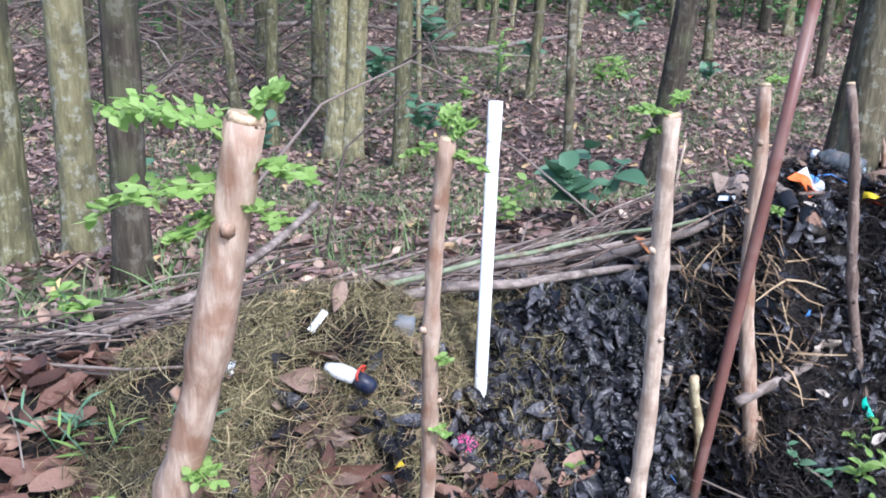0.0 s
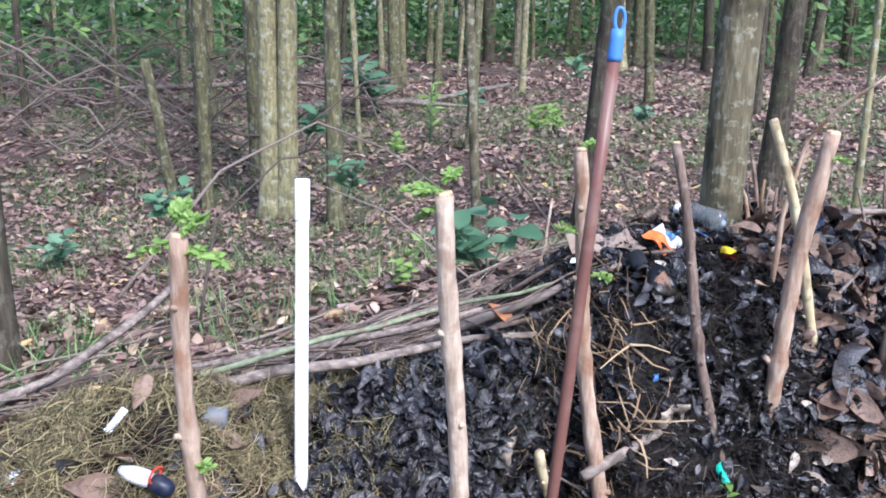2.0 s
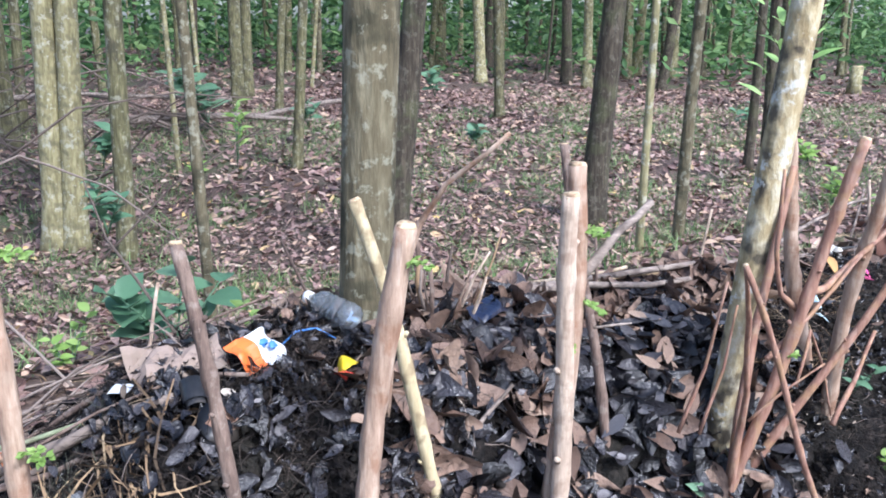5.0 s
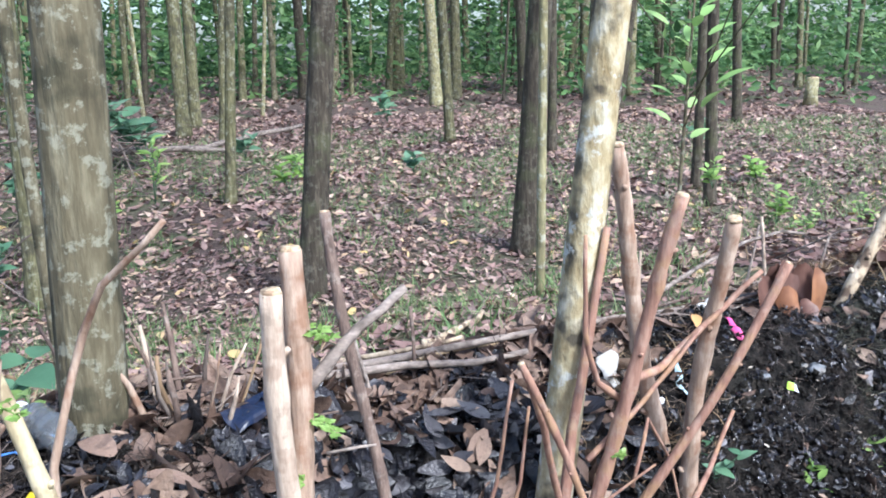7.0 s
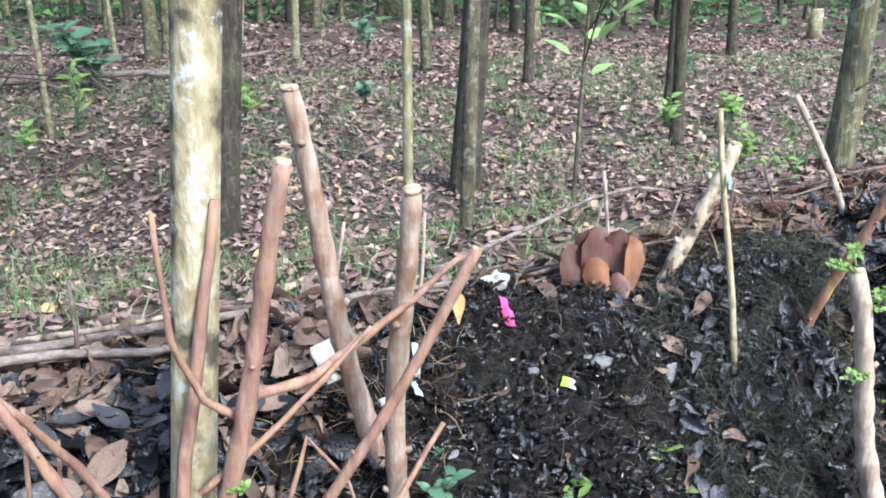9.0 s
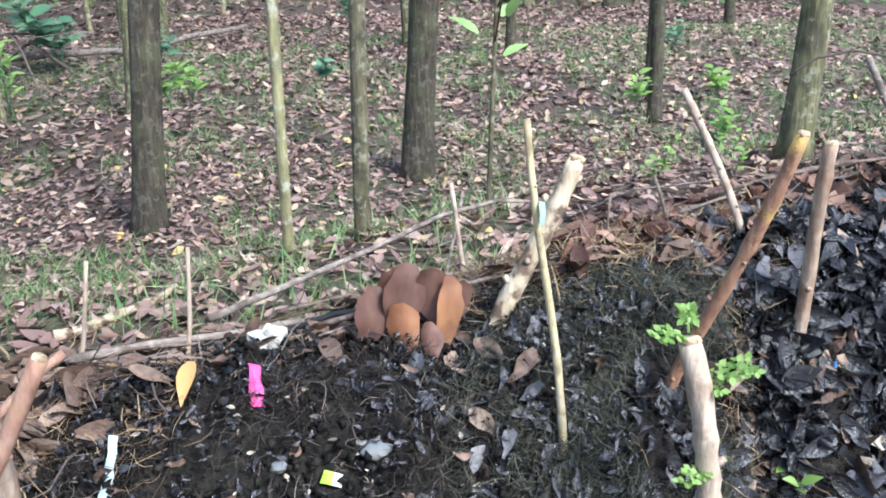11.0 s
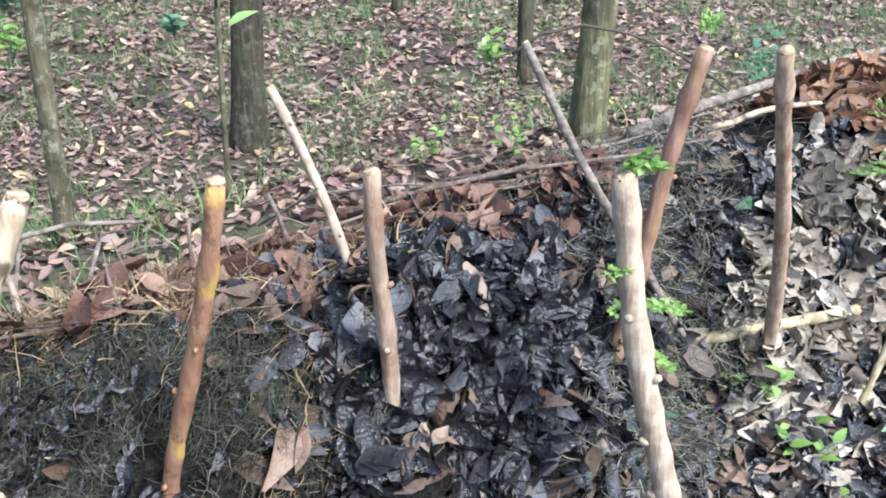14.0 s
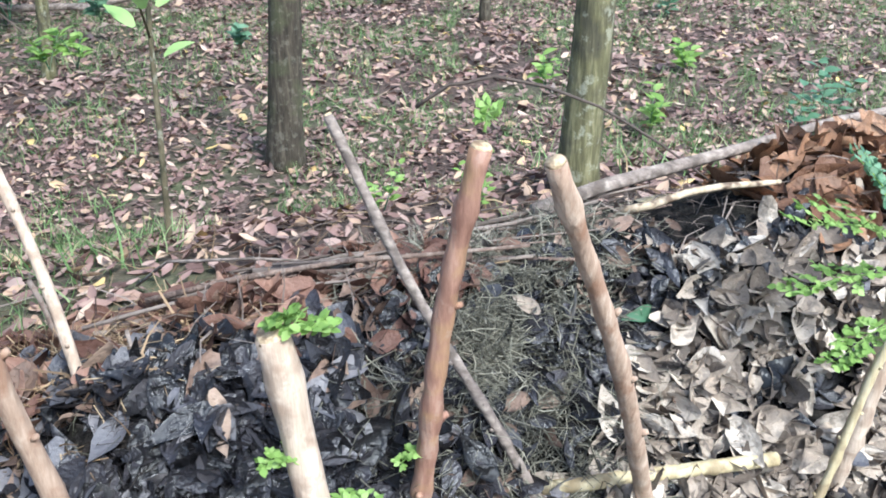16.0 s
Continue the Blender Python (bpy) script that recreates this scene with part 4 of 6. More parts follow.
# ---- stakes of the fence ----
STAKES = {
    # top x, y, z, run of x and y per metre up, radius
    "S1": (-0.180, 0.811, 1.514, 0.225, -0.108, 0.0198), "S2": (0.013, 1.165, 1.438, 0.040, -0.101, 0.0114),
    "S3": (0.359, 1.334, 1.455, -0.023, -0.038, 0.0140), "S4": (0.636, 1.721, 1.466, -0.085, 0.051, 0.0138),
    "S5": (0.853, 1.824, 1.464, -0.196, 0.074, 0.0100), "S6": (1.109, 1.957, 1.494, -0.283, 0.037, 0.0104),
    "S7": (1.172, 1.812, 1.482, 0.126, -0.043, 0.0160), "S8a": (1.496, 2.031, 1.534, 0.009, 0.014, 0.0163),
    "S8b": (1.468, 1.973, 1.492, 0.000, -0.02, 0.0150), "S9": (1.561, 2.313, 1.534, -0.129, 0.176, 0.0094),
    "S10": (2.141, 2.472, 1.610, -0.192, 0.009, 0.0160), "S11": (2.128, 2.158, 1.559, 0.234, -0.081, 0.0114),
    "S12": (2.304, 2.300, 1.484, 0.021, -0.172, 0.0150), "S13": (2.387, 2.248, 1.408, 0.565, -0.040, 0.0083),
    "S14": (1.813, 2.010, 1.352, -0.450, 0.000, 0.0057), "S15": (3.117, 2.886, 1.417, 0.452, 0.097, 0.0160),
    "S16": (2.979, 2.710, 1.523, -0.089, 0.122, 0.0059), "S17": (3.147, 2.463, 1.258, -0.210, 0.089, 0.0166),
    "S18": (3.375, 2.617, 1.502, 0.200, -0.275, 0.0105), "S19": (3.568, 2.835, 1.432, -0.039, -0.139, 0.0124),
    "S20": (3.456, 3.207, 1.476, -0.364, 0.325, 0.0081), "S21": (4.113, 2.966, 1.551, 0.159, -0.128, 0.0135),
    "S22": (3.886, 2.739, 1.434, -0.190, 0.022, 0.0172), "S23": (4.178, 2.856, 1.563, -0.361, -0.397, 0.0121),
    "S24": (3.921, 3.270, 1.522, -0.506, 0.272, 0.0077), "YEL": (0.573, 1.712, 0.837, -0.136, 0.0, 0.0105),
}


def stake(key, bark, label, knots=6, bend=0.014, taper=0.82, foot=None, slant=0.25):
    """A cut stake: a knobbly shaft pushed into the heap, with a pale cut face on top."""
    x, y, z, dx, dy, r = STAKES[key]
    r_ = random.Random(key)
    n = 34
    low = foot if foot is not None else max(0.33, float(terrain(x, y)) - 0.05)
    h = z - low
    base = Vector((x - dx * h, y - dy * h, low))
    root = tagged(new("stake"), label, "stake", group="stakes along the heap")
    root.location = base
    top = Vector((x, y, z)) - base
    ph = r_.uniform(0, 6)
    pts = [top * (i / n) + Vector((math.sin(ph + 5 * i / n) * bend, math.cos(ph * 2 + 4 * i / n) * bend, 0)) * math.sin(math.pi * i / n) for i in range(n + 1)]
    rad = [r * (1 / taper + (1 - 1 / taper) * i / n) * (1 + 0.05 * math.sin(i * 2.3 + ph) + 0.05 * math.sin(i * 4.1 + 2 * ph)) for i in range(n + 1)]
    nodes = [r_.uniform(0.3, 0.97) * n for _ in range(4)]
    rad = [q * (1 + sum(0.16 * math.exp(-((i - m) / 0.7) ** 2) for m in nodes)) for i, q in enumerate(rad)]
    g = Geo().tube(pts, rad, 14, 0.04, seed=len(key))
    ax = top.normalized()
    for k in range(knots):
        t = (k + r_.uniform(0.2, 0.8)) / knots * 0.75 + 0.22
        i = min(n, int(t * n))
        w = r_.uniform(0, 6.28)
        s = ax.orthogonal().normalized()
        d = (s * math.cos(w) + ax.cross(s) * math.sin(w))
        c = pts[i] + d * rad[i] * 0.75
        g.tube([c, c + (d + ax * 0.6) * rad[i] * 0.7], [rad[i] * 0.45, rad[i] * 0.26], 7, 0.1, seed=k)
    g.make("shaft", bark, root)
    c = Geo()
    up = ax + Vector((r_.uniform(-slant, slant), r_.uniform(-slant, slant), 0))
    c.tube([pts[-1] - ax * 0.002, pts[-1] + up.normalized() * r * 0.35], [r * 0.97, r * 0.8], 12, 0.08)
    c.make("cut_face", M["cut"], root, "pale rough cut end")
    return root


STAKE_ROOTS = {}
BROWN, RED, WHITE = M["stake"], M["stake_red"], M["stake_white"]
for key, bark, label in (
    ("S1", BROWN, "thick brown cut stake sprouting fresh green leaves"), ("S2", BROWN, "brown cut stake with small green sprouts"),
    ("S3", M["stake_pale"], "straight pale brown stake with sprout at its top"), ("S4", BROWN, "brown stake beside a leaning broom handle"),
    ("S5", M["stake_dark"], "thin dark brown stick in the heap"), ("S6", M["stake_yellow"], "thin peeled yellow stick leaning on the heap"),
    ("S7", BROWN, "crooked brown stake with broken top"), ("S8a", BROWN, "tall brown stake, one of a close pair"),
    ("S8b", M["stake_pale"], "shorter brown stake, one of a close pair"), ("S9", M["stake_dark"], "thin straight brown stick in leaves"),
    ("S10", BROWN, "knotty brown stake with torn pale top"), ("S11", RED, "reddish brown branch stake with forks"),
    ("S12", BROWN, "brown stake with pale cut end"), ("S13", RED, "thin reddish branch slanting out of the heap"),
    ("S14", RED, "short thin reddish twig stuck in the heap"), ("S15", WHITE, "slanting scarred white stake with peeling bark"),
    ("S16", M["stake_yellow"], "thin long tan stick with shred of cloth"), ("S17", M["stake_pale"], "thick pale cut stake with green sprouts"),
    ("S18", M["stake_orange"], "reddish slanting stake with orange patches"), ("S19", BROWN, "brown stake against black leaves"),
    ("S20", M["stake_pale"], "thin grey splintered stick in straw"), ("S21", RED, "slanting reddish stake with a sprout"),
    ("S22", M["stake_pale"], "thick pale stake with green sprouts at its top"), ("S23", BROWN, "bent brown stake beside pale leaves"),
    ("S24", M["branch_grey"], "thin grey weathered slanting stick"), ("YEL", M["stake_yellow"], "short yellow-green cut stake"),
):
    STAKE_ROOTS[key] = stake(key, bark, label)


# ---- sprouts on the stakes ----
def sprig(root, place, way, length, pairs=6, leaf=0.014, mat="leaf_green", label="fresh bright green sprout", curl=0.3, seed=1):
    """A leafy shoot: a thin green stem with side stems of small rounded leaflets, a part of the stake it grows from."""
    r_ = random.Random(seed)
    o = Vector(place) - root.location
    d = Vector(way).normalized()
    side = d.cross(Vector((0, 0, 1)))
    side = side.normalized() if side.length > 0.1 else Vector((1, 0, 0))
    g, stem = Geo(), Geo()
    pts = []
    for i in range(pairs + 1):
        t = i / pairs
        pts.append(o + d * (length * t) + Vector((0, 0, -curl * length * t * t)))
    stem.tube(pts, [0.0022 * (1 - 0.6 * i / pairs) for i in range(pairs + 1)], 5)
    for i in range(1, pairs + 1):
        for s in (-1, 1):
            n2 = 4 if i < pairs else 3
            w = (side * s + d * 0.6 + Vector((0, 0, r_.uniform(-0.3, 0.4)))).normalized()
            ln = length * 0.32 * (1 - 0.5 * abs(i / pairs - 0.4))
            stem.tube([pts[i], pts[i] + w * ln], [0.0011, 0.0007], 4)
            for j in range(1, n2 + 1):
                c = pts[i] + w * (ln * j / n2)
                for q in (-1, 1):
                    u = (d * q + w * 0.7 + Vector((r_.uniform(-.7, .7), r_.uniform(-.7, .7), r_.uniform(-0.8, 0.5)))).normalized()
                    zz = (Vector((0, -0.3, 1)) + Vector((r_.uniform(-.5, .5), r_.uniform(-.5, .5), 0))).normalized()
                    x_ = u.cross(zz).normalized()
                    m = Matrix((x_, u, x_.cross(u))).transposed().to_4x4()
                    m.translation = c
                    L = leaf * r_.uniform(0.55, 1.0)
                    g.leaf(m, L, L * 0.85, 0.4, 0.15, 3)
    tagged(stem.make("sprout_stem", M["leaf_green"], root), kind="stuff")
    return tagged(g.make("sprout", M[mat], root, label), kind="stuff")


def named(key):
    return STAKE_ROOTS[key]


def stake_point(key, z):
    x, y, zt, dx, dy, r = STAKES[key]
    return Vector((x - dx * (zt - z), y - dy * (zt - z), z))


SPROUTS = (
    ("S1", 1.49, (-1.0, 0.1, 0.55), 0.13, 7, 0.017), ("S1", 1.45, (-1.0, -0.2, 0.1), 0.12, 6, 0.017), ("S1", 1.515, (0.25, 0.1, 0.35), 0.05, 4, 0.015),
    ("S1", 1.47, (0.9, 0.2, 0.1), 0.06, 4, 0.015), ("S1", 1.43, (0.8, -0.2, 0.0), 0.05, 4, 0.014), ("S1", 1.42, (-0.7, -0.2, -0.1), 0.05, 4, 0.015), ("S1", 1.12, (0.5, -0.5, 0.2), 0.05, 4, 0.014),
    ("S2", 1.44, (0.6, 0.1, 0.6), 0.045, 5, 0.013), ("S2", 1.42, (0.9, 0.1, -0.1), 0.05, 5, 0.013), ("S2", 1.43, (-0.8, 0.1, 0.0), 0.05, 4, 0.012), ("S2", 1.45, (0.1, 0.3, 0.9), 0.04, 4, 0.012), ("S2", 1.1, (0.6, -0.4, 0.3), 0.03, 3, 0.012), ("S2", 0.98, (0.8, -0.4, 0.1), 0.035, 3, 0.012),
    ("S3", 1.46, (-0.8, 0.2, 0.25), 0.055, 6, 0.013), ("S3", 1.44, (-0.5, 0.5, -0.2), 0.05, 5, 0.012), ("S3", 1.47, (0.3, 0.3, 0.5), 0.035, 3, 0.012),
    ("S4", 1.3, (-0.5, 0.2, 0.3), 0.06, 4, 0.012), ("S4", 1.47, (0.7, 0.2, 0.3), 0.05, 4, 0.012), ("S4", 1.22, (0.6, -0.3, 0.2), 0.04, 3, 0.012),
    ("S7", 1.43, (0.7, -0.4, 0.2), 0.04, 3, 0.011), ("S8a", 1.42, (0.8, -0.3, 0.15), 0.05, 4, 0.013), ("S8a", 1.3, (0.8, -0.3, -0.1), 0.05, 4, 0.012), ("S8a", 1.23, (-0.2, -0.8, -0.2), 0.03, 3, 0.012),
    ("S17", 1.26, (-0.9, -0.1, 0.5), 0.05, 4, 0.013), ("S17", 1.27, (0.1, 0.4, 0.9), 0.04, 3, 0.012), ("S17", 1.18, (0.8, -0.1, 0.8), 0.09, 5, 0.013), ("S17", 1.06, (-0.8, -0.3, 0.2), 0.05, 4, 0.012),
    ("S22", 1.44, (0.8, 0.0, 0.25), 0.055, 5, 0.013), ("S22", 1.44, (0.3, -0.3, 0.6), 0.045, 4, 0.013), ("S22", 1.3, (-0.7, -0.2, 0.2), 0.045, 4, 0.011), ("S22", 1.24, (0.9, -0.1, 0.1), 0.06, 5, 0.011), ("S22", 1.17, (0.7, -0.5, -0.2), 0.035, 3, 0.012),
    ("S21", 1.57, (0.2, 0.3, 0.9), 0.04, 3, 0.014), ("S11", 1.1, (0.9, -0.2, 0.3), 0.03, 3, 0.011), ("S21", 1.1, (-0.6, -0.5, 0.1), 0.04, 3, 0.011),
)
for k, (key, z, way, ln, pairs, lf) in enumerate(SPROUTS):
    sprig(named(key), stake_point(key, z), way, ln, pairs, lf, seed=k)


# ---- pipe, broom handle, the mottled tree in the fence ----
def smooth_material(name, colour, rough=0.4, metal=0.0, dirt=(0.2, 0.16, 0.12), amount=0.3, scale=14, **more):
    c2 = tuple(v * 0.82 for v in colour)
    return material(name, [c2, colour, tuple(min(1, v * 1.08) for v in colour)], scale=scale, rough=rough, metal=metal, bump=0.08, stain=dirt, stain_scale=scale * 0.8, stain_amount=amount, **more)


WHITE_PLASTIC = smooth_material("white_plastic", (0.8, 0.8, 0.78), 0.35, amount=0.12)
BLUE_PLASTIC = smooth_material("blue_plastic", (0.09, 0.24, 0.6), 0.4, amount=0.1)
MAROON = smooth_material("maroon_varnish", (0.16, 0.075, 0.06), 0.42, amount=0.3, dirt=(0.3, 0.22, 0.18))
BLACK_PLASTIC = smooth_material("black_plastic", (0.02, 0.021, 0.024), 0.35, amount=0.25)
NAVY = smooth_material("navy_plastic", (0.012, 0.019, 0.045), 0.35, amount=0.2)
ORANGE_FOIL = smooth_material("orange_foil", (0.75, 0.16, 0.035), 0.35, amount=0.12)
WHITE_FOIL = smooth_material("white_foil", (0.75, 0.78, 0.82), 0.35, amount=0.15)
YELLOW_PLASTIC = smooth_material("yellow_plastic", (0.75, 0.55, 0.02), 0.4, amount=0.15)
RED_PLASTIC = smooth_material("red_plastic", (0.65, 0.07, 0.04), 0.4, amount=0.15)
PINK = smooth_material("pink_cloth", (0.8, 0.1, 0.32), 0.7, amount=0.15)
TEAL = smooth_material("teal_plastic", (0.03, 0.42, 0.3), 0.4, amount=0.1)
PALE_BLUE = smooth_material("pale_blue_plastic", (0.45, 0.6, 0.66), 0.5, amount=0.3)
PALE_TEAL = smooth_material("pale_teal_cloth", (0.3, 0.5, 0.46), 0.7, amount=0.3)
LIME = smooth_material("lime_foil", (0.42, 0.65, 0.08), 0.35, amount=0.1)
STONE = smooth_material("grey_stone", (0.16, 0.17, 0.18), 0.75, amount=0.4)
FOAM = smooth_material("tan_foam", (0.66, 0.45, 0.22), 0.9, amount=0.25)
PAPER = smooth_material("dirty_white_paper", (0.52, 0.5, 0.46), 0.8, amount=0.5, scale=30)
HUSK = smooth_material("brown_husk", (0.22, 0.13, 0.09), 0.8, amount=0.5)
GREY_BAG = smooth_material("grey_brown_cloth", (0.26, 0.2, 0.165), 0.85, amount=0.5, scale=20)

pipe = tagged(new("plastic_pipe"), "white plastic pipe standing upright in the straw", "pipe")
pipe.location = (0.110 - 0.017 * 0.62, 1.690 - 0.258 * 0.62, 0.80)
pv = Vector((0.017 * 0.62, 0.258 * 0.62, 0.62))


def hollow(g, a_, b_, r, inner, seg=20):
    a_, b_ = Vector(a_), Vector(b_)
    g.tube([a_, b_], [r, r], seg, cap=False)
    n0 = len(g.v)
    g.tube([b_, b_ - (b_ - a_).normalized() * 0.05], [inner, inner], seg, cap=False)
    for k in range(seg):
        k2 = (k + 1) % seg
        g.f.append((n0 - seg + k, n0 - seg + k2, n0 + k2, n0 + k))
    return g


hollow(Geo(), (0, 0, 0), pv * 0.9, 0.0125, 0.0105).make("tube", WHITE_PLASTIC, pipe)
hollow(Geo(), pv * 0.88, pv, 0.0142, 0.0120).make("coupling", WHITE_PLASTIC, pipe, "slightly wider white sleeve")

broom = tagged(new("broom_handle"), "maroon broom handle with blue plastic cap leaning in the heap", "broom handle")
h_low = 0.42
hb = Vector((0.680 - 0.107 * (1.726 - h_low), 1.627 - 0.033 * (1.726 - h_low), h_low))
broom.location = hb
hd = Vector((0.107, 0.033, 1.0))
Geo().tube([hd * t for t in (0, 0.3, 0.6, 0.9, 1.225)], [0.0118] * 5, 16).make("rod", MAROON, broom)
Geo().tube([hd * 1.215, hd * 1.222, hd * 1.255, hd * 1.27], [0.0128, 0.0132, 0.0128, 0.0118], 16).make("cap", BLUE_PLASTIC, broom, "blue plastic end cap")
loop = Geo()
ring = []
for i in range(21):
    w = math.pi * 2 * i / 20
    ring.append(hd * 1.286 + Vector((0.0088 * math.sin(w), 0, -0.02 * math.cos(w))))
loop.tube(ring, [0.0035] * 21, 8, cap=False)
loop.make("hanging_loop", BLUE_PLASTIC, broom, "blue loop for hanging")

mottled = tree(2.034 - 0.085 * 1.2, 2.273 + 0.039 * 1.25, 0.036, 0.087, M["bark_mottled"], "slim tree with mottled white and brown bark in the fence", height=5.5, lean_y=-0.039, seed=77, z=0.57, flare=1.1)


# ---- branches of the fence plants ----
def branch_thing(name, label, category, stems, mat, r_top=0.55):
    """A dead or living branch: stems given as (points, radius)."""
    root = tagged(new(name), label, category)
    root.location = Vector(stems[0][0][0])
    for pts, r in stems:
        p = [Vector(q) - root.location for q in pts]
        fine = []
        for i in range(len(p) - 1):
            for t in (0, 0.34, 0.67):
                q = p[i].lerp(p[i + 1], t)
                j = 0.25 * r
                fine.append(q + Vector((random.uniform(-j, j), random.uniform(-j, j), random.uniform(-j, j))))
        fine.append(p[-1])
        n = len(fine)
        Geo().tube(fine, [r * (1 + (r_top - 1) * i / (n - 1)) * (1.12 if i % 4 == 2 else 1) for i in range(n)], 8, 0.06, seed=n).make("stem", mat, root)
    return root


branch_thing("forked_branch", "slender bent brown branch rising from the heap", "branch",
             [([(1.16, 2.02, 1.0), (1.173, 2.010, 1.264), (1.223, 2.03, 1.44), (1.26, 1.99, 1.51), (1.349, 1.928, 1.601)], 0.0068)], M["stake"])
branch_thing("side_branch", "grey broken side branch jutting from paired stakes", "branch",
             [([(1.500, 2.02, 1.33), (1.55, 2.03, 1.385), (1.658, 2.086, 1.457)], 0.011), ([(1.53, 2.0, 1.25), (1.60, 2.0, 1.255)], 0.003)], M["branch_grey"])
branch_thing("forked_shrub", "cut reddish shrub with several forked stems", "shrub", [
    ([(1.93, 2.2, 0.75), (1.96, 2.22, 1.05), (2.0, 2.24, 1.30), (2.037, 2.25, 1.494)], 0.0125),
    ([(1.93, 2.2, 0.80), (1.93, 2.16, 1.03), (1.87, 2.08, 1.22), (1.813, 2.010, 1.352)], 0.008),
    ([(2.06, 2.21, 1.19), (2.005, 2.2, 1.235), (1.975, 2.18, 1.33), (1.968, 2.17, 1.50)], 0.0065),
    ([(2.075, 2.22, 1.225), (2.15, 2.26, 1.225), (2.23, 2.30, 1.265), (2.31, 2.33, 1.31), (2.385, 2.33, 1.375)], 0.0085),
    ([(1.99, 2.2, 1.09), (2.08, 2.23, 1.15), (2.17, 2.26, 1.225), (2.24, 2.28, 1.29)], 0.006),
    ([(1.95, 2.18, 0.96), (2.02, 2.17, 1.03), (2.10, 2.16, 1.09)], 0.0035),
    ([(2.10, 2.25, 1.0), (2.14, 2.28, 1.12), (2.2, 2.31, 1.02), (2.23, 2.30, 0.9)], 0.004),
    ([(2.2, 2.25, 0.9), (2.28, 2.3, 0.99), (2.36, 2.36, 1.08)], 0.007),
], RED)
branch_thing("dry_twig", "thin reddish twig with small side shoots", "twig", [
    ([(1.80, 2.10, 0.98), (1.84, 2.1, 1.12), (1.85, 2.09, 1.25)], 0.004), ([(1.76, 2.11, 0.98), (1.80, 2.10, 1.12), (1.82, 2.08, 1.30)], 0.0045)], RED)
branch_thing("dead_stick", "thin pale stick leaning against heap", "stick", [([(1.24, 2.02, 1.0), (1.33, 2.03, 1.06), (1.4, 2.05, 1.13)], 0.006)], M["branch_grey"])

# short sticks pushed into the ridge
SHORT_STICKS = ((2.959, 3.274, 1.282, -0.12, 0.0, 0.007), (3.437, 3.29, 1.265, -0.3, 0.1, 0.006), (3.00, 3.35, 1.24, 0.25, 0.1, 0.005), (2.43, 2.98, 1.27, 0.1, 0.1, 0.005),
                (1.75, 2.62, 1.27, 0.0, 0.1, 0.005), (1.62, 2.52, 1.24, -0.2, 0.1, 0.005), (2.25, 3.0, 1.25, 0.2, 0.0, 0.005), (3.3, 3.2, 1.26, 0.1, 0.0, 0.004), (3.15, 3.2, 1.23, 0.4, 0.1, 0.005),
                (0.72, 2.5, 1.22, 0.2, 0.2, 0.005), (0.98, 2.75, 1.25, -0.4, 0.0, 0.005), (3.62, 3.15, 1.24, -0.1, 0.1, 0.004))
for k, (x, y, z, dx, dy, r) in enumerate(SHORT_STICKS):
    low = float(top_height(x, y)) - 0.06
    h = z - low
    branch_thing("short_stick", "short broken stick pushed into the heap's ridge", "stick", [([(x - dx * h, y - dy * h, low), (x - dx * h * 0.5 + 0.004, y - dy * h * 0.5, (low + z) / 2), (x, y, z)], r)], (M["stake_pale"], M["stake_dark"], M["branch_grey"])[k % 3], 0.7)

stake_extra = (
    ("right_a", (4.80, 3.16, 1.34, 0.05, -0.08, 0.0150), M["stake_pale"], "pale stake beside bleached leaves, with leafy shoots"),
    ("right_b", (4.76, 3.10, 1.20, 0.30, 0.05, 0.0065), M["stake_yellow"], "thin tan stick slanting beside a stake"),
)
for key, data, bark, label in stake_extra:
    STAKES[key] = data
    STAKE_ROOTS[key] = stake(key, bark, label)
for k, (place, way, ln) in enumerate((((4.79, 3.15, 1.33), (-0.9, -0.1, 0.55), 0.2), ((4.79, 3.15, 1.33), (-0.4, 0.1, 0.9), 0.2), ((4.79, 3.15, 1.28), (-0.9, 0.1, 0.1), 0.16), ((4.8, 3.15, 1.33), (0.5, 0.1, 0.9), 0.2), ((4.79, 3.15, 1.2), (-0.8, -0.2, -0.2), 0.1))):
    sprig(STAKE_ROOTS["right_a"], place, way, ln, 8, 0.016, "leaf_deep" if k % 2 else "leaf_green", "feathery green shoot", seed=60 + k)


# ---- brushwood ----
def pile(name, label, category, branches):
    """Branches lying together; branches: (points, radius, material)."""
    root = tagged(new(name), label, category)
    root.location = Vector(branches[0][0][0])
    for pts, r, mat in branches:
        p = [Vector(q) - root.location for q in pts]
        n = len(p)
        Geo().tube(p, [r * (1 - 0.45 * i / (n - 1)) for i in range(n)], 7, 0.08, seed=n).make("branch", mat, root)
    return root


def lying(x0, y0, x1, y1, r, lift=0.02, n=6, sag=0.0, wig=0.02):
    """Points of a branch that lies on what is under it."""
    q = []
    for i in range(n):
        t = i / (n - 1)
        x, y = x0 + (x1 - x0) * t + random.uniform(-wig, wig), y0 + (y1 - y0) * t + random.uniform(-wig, wig)
        q.append((x, y, float(top_height(x, y)) + r + lift + random.uniform(0, 0.015)))
    z = [p[2] for p in q]
    line = np.interp(np.arange(n), [0, n - 1], [z[0], z[-1]])
    bow = random.uniform(-0.02, 0.03)
    return [(p[0], p[1], float(max(p[2] - 0.03, line[i] + bow * math.sin(math.pi * i / (n - 1))))) for i, p in enumerate(q)]


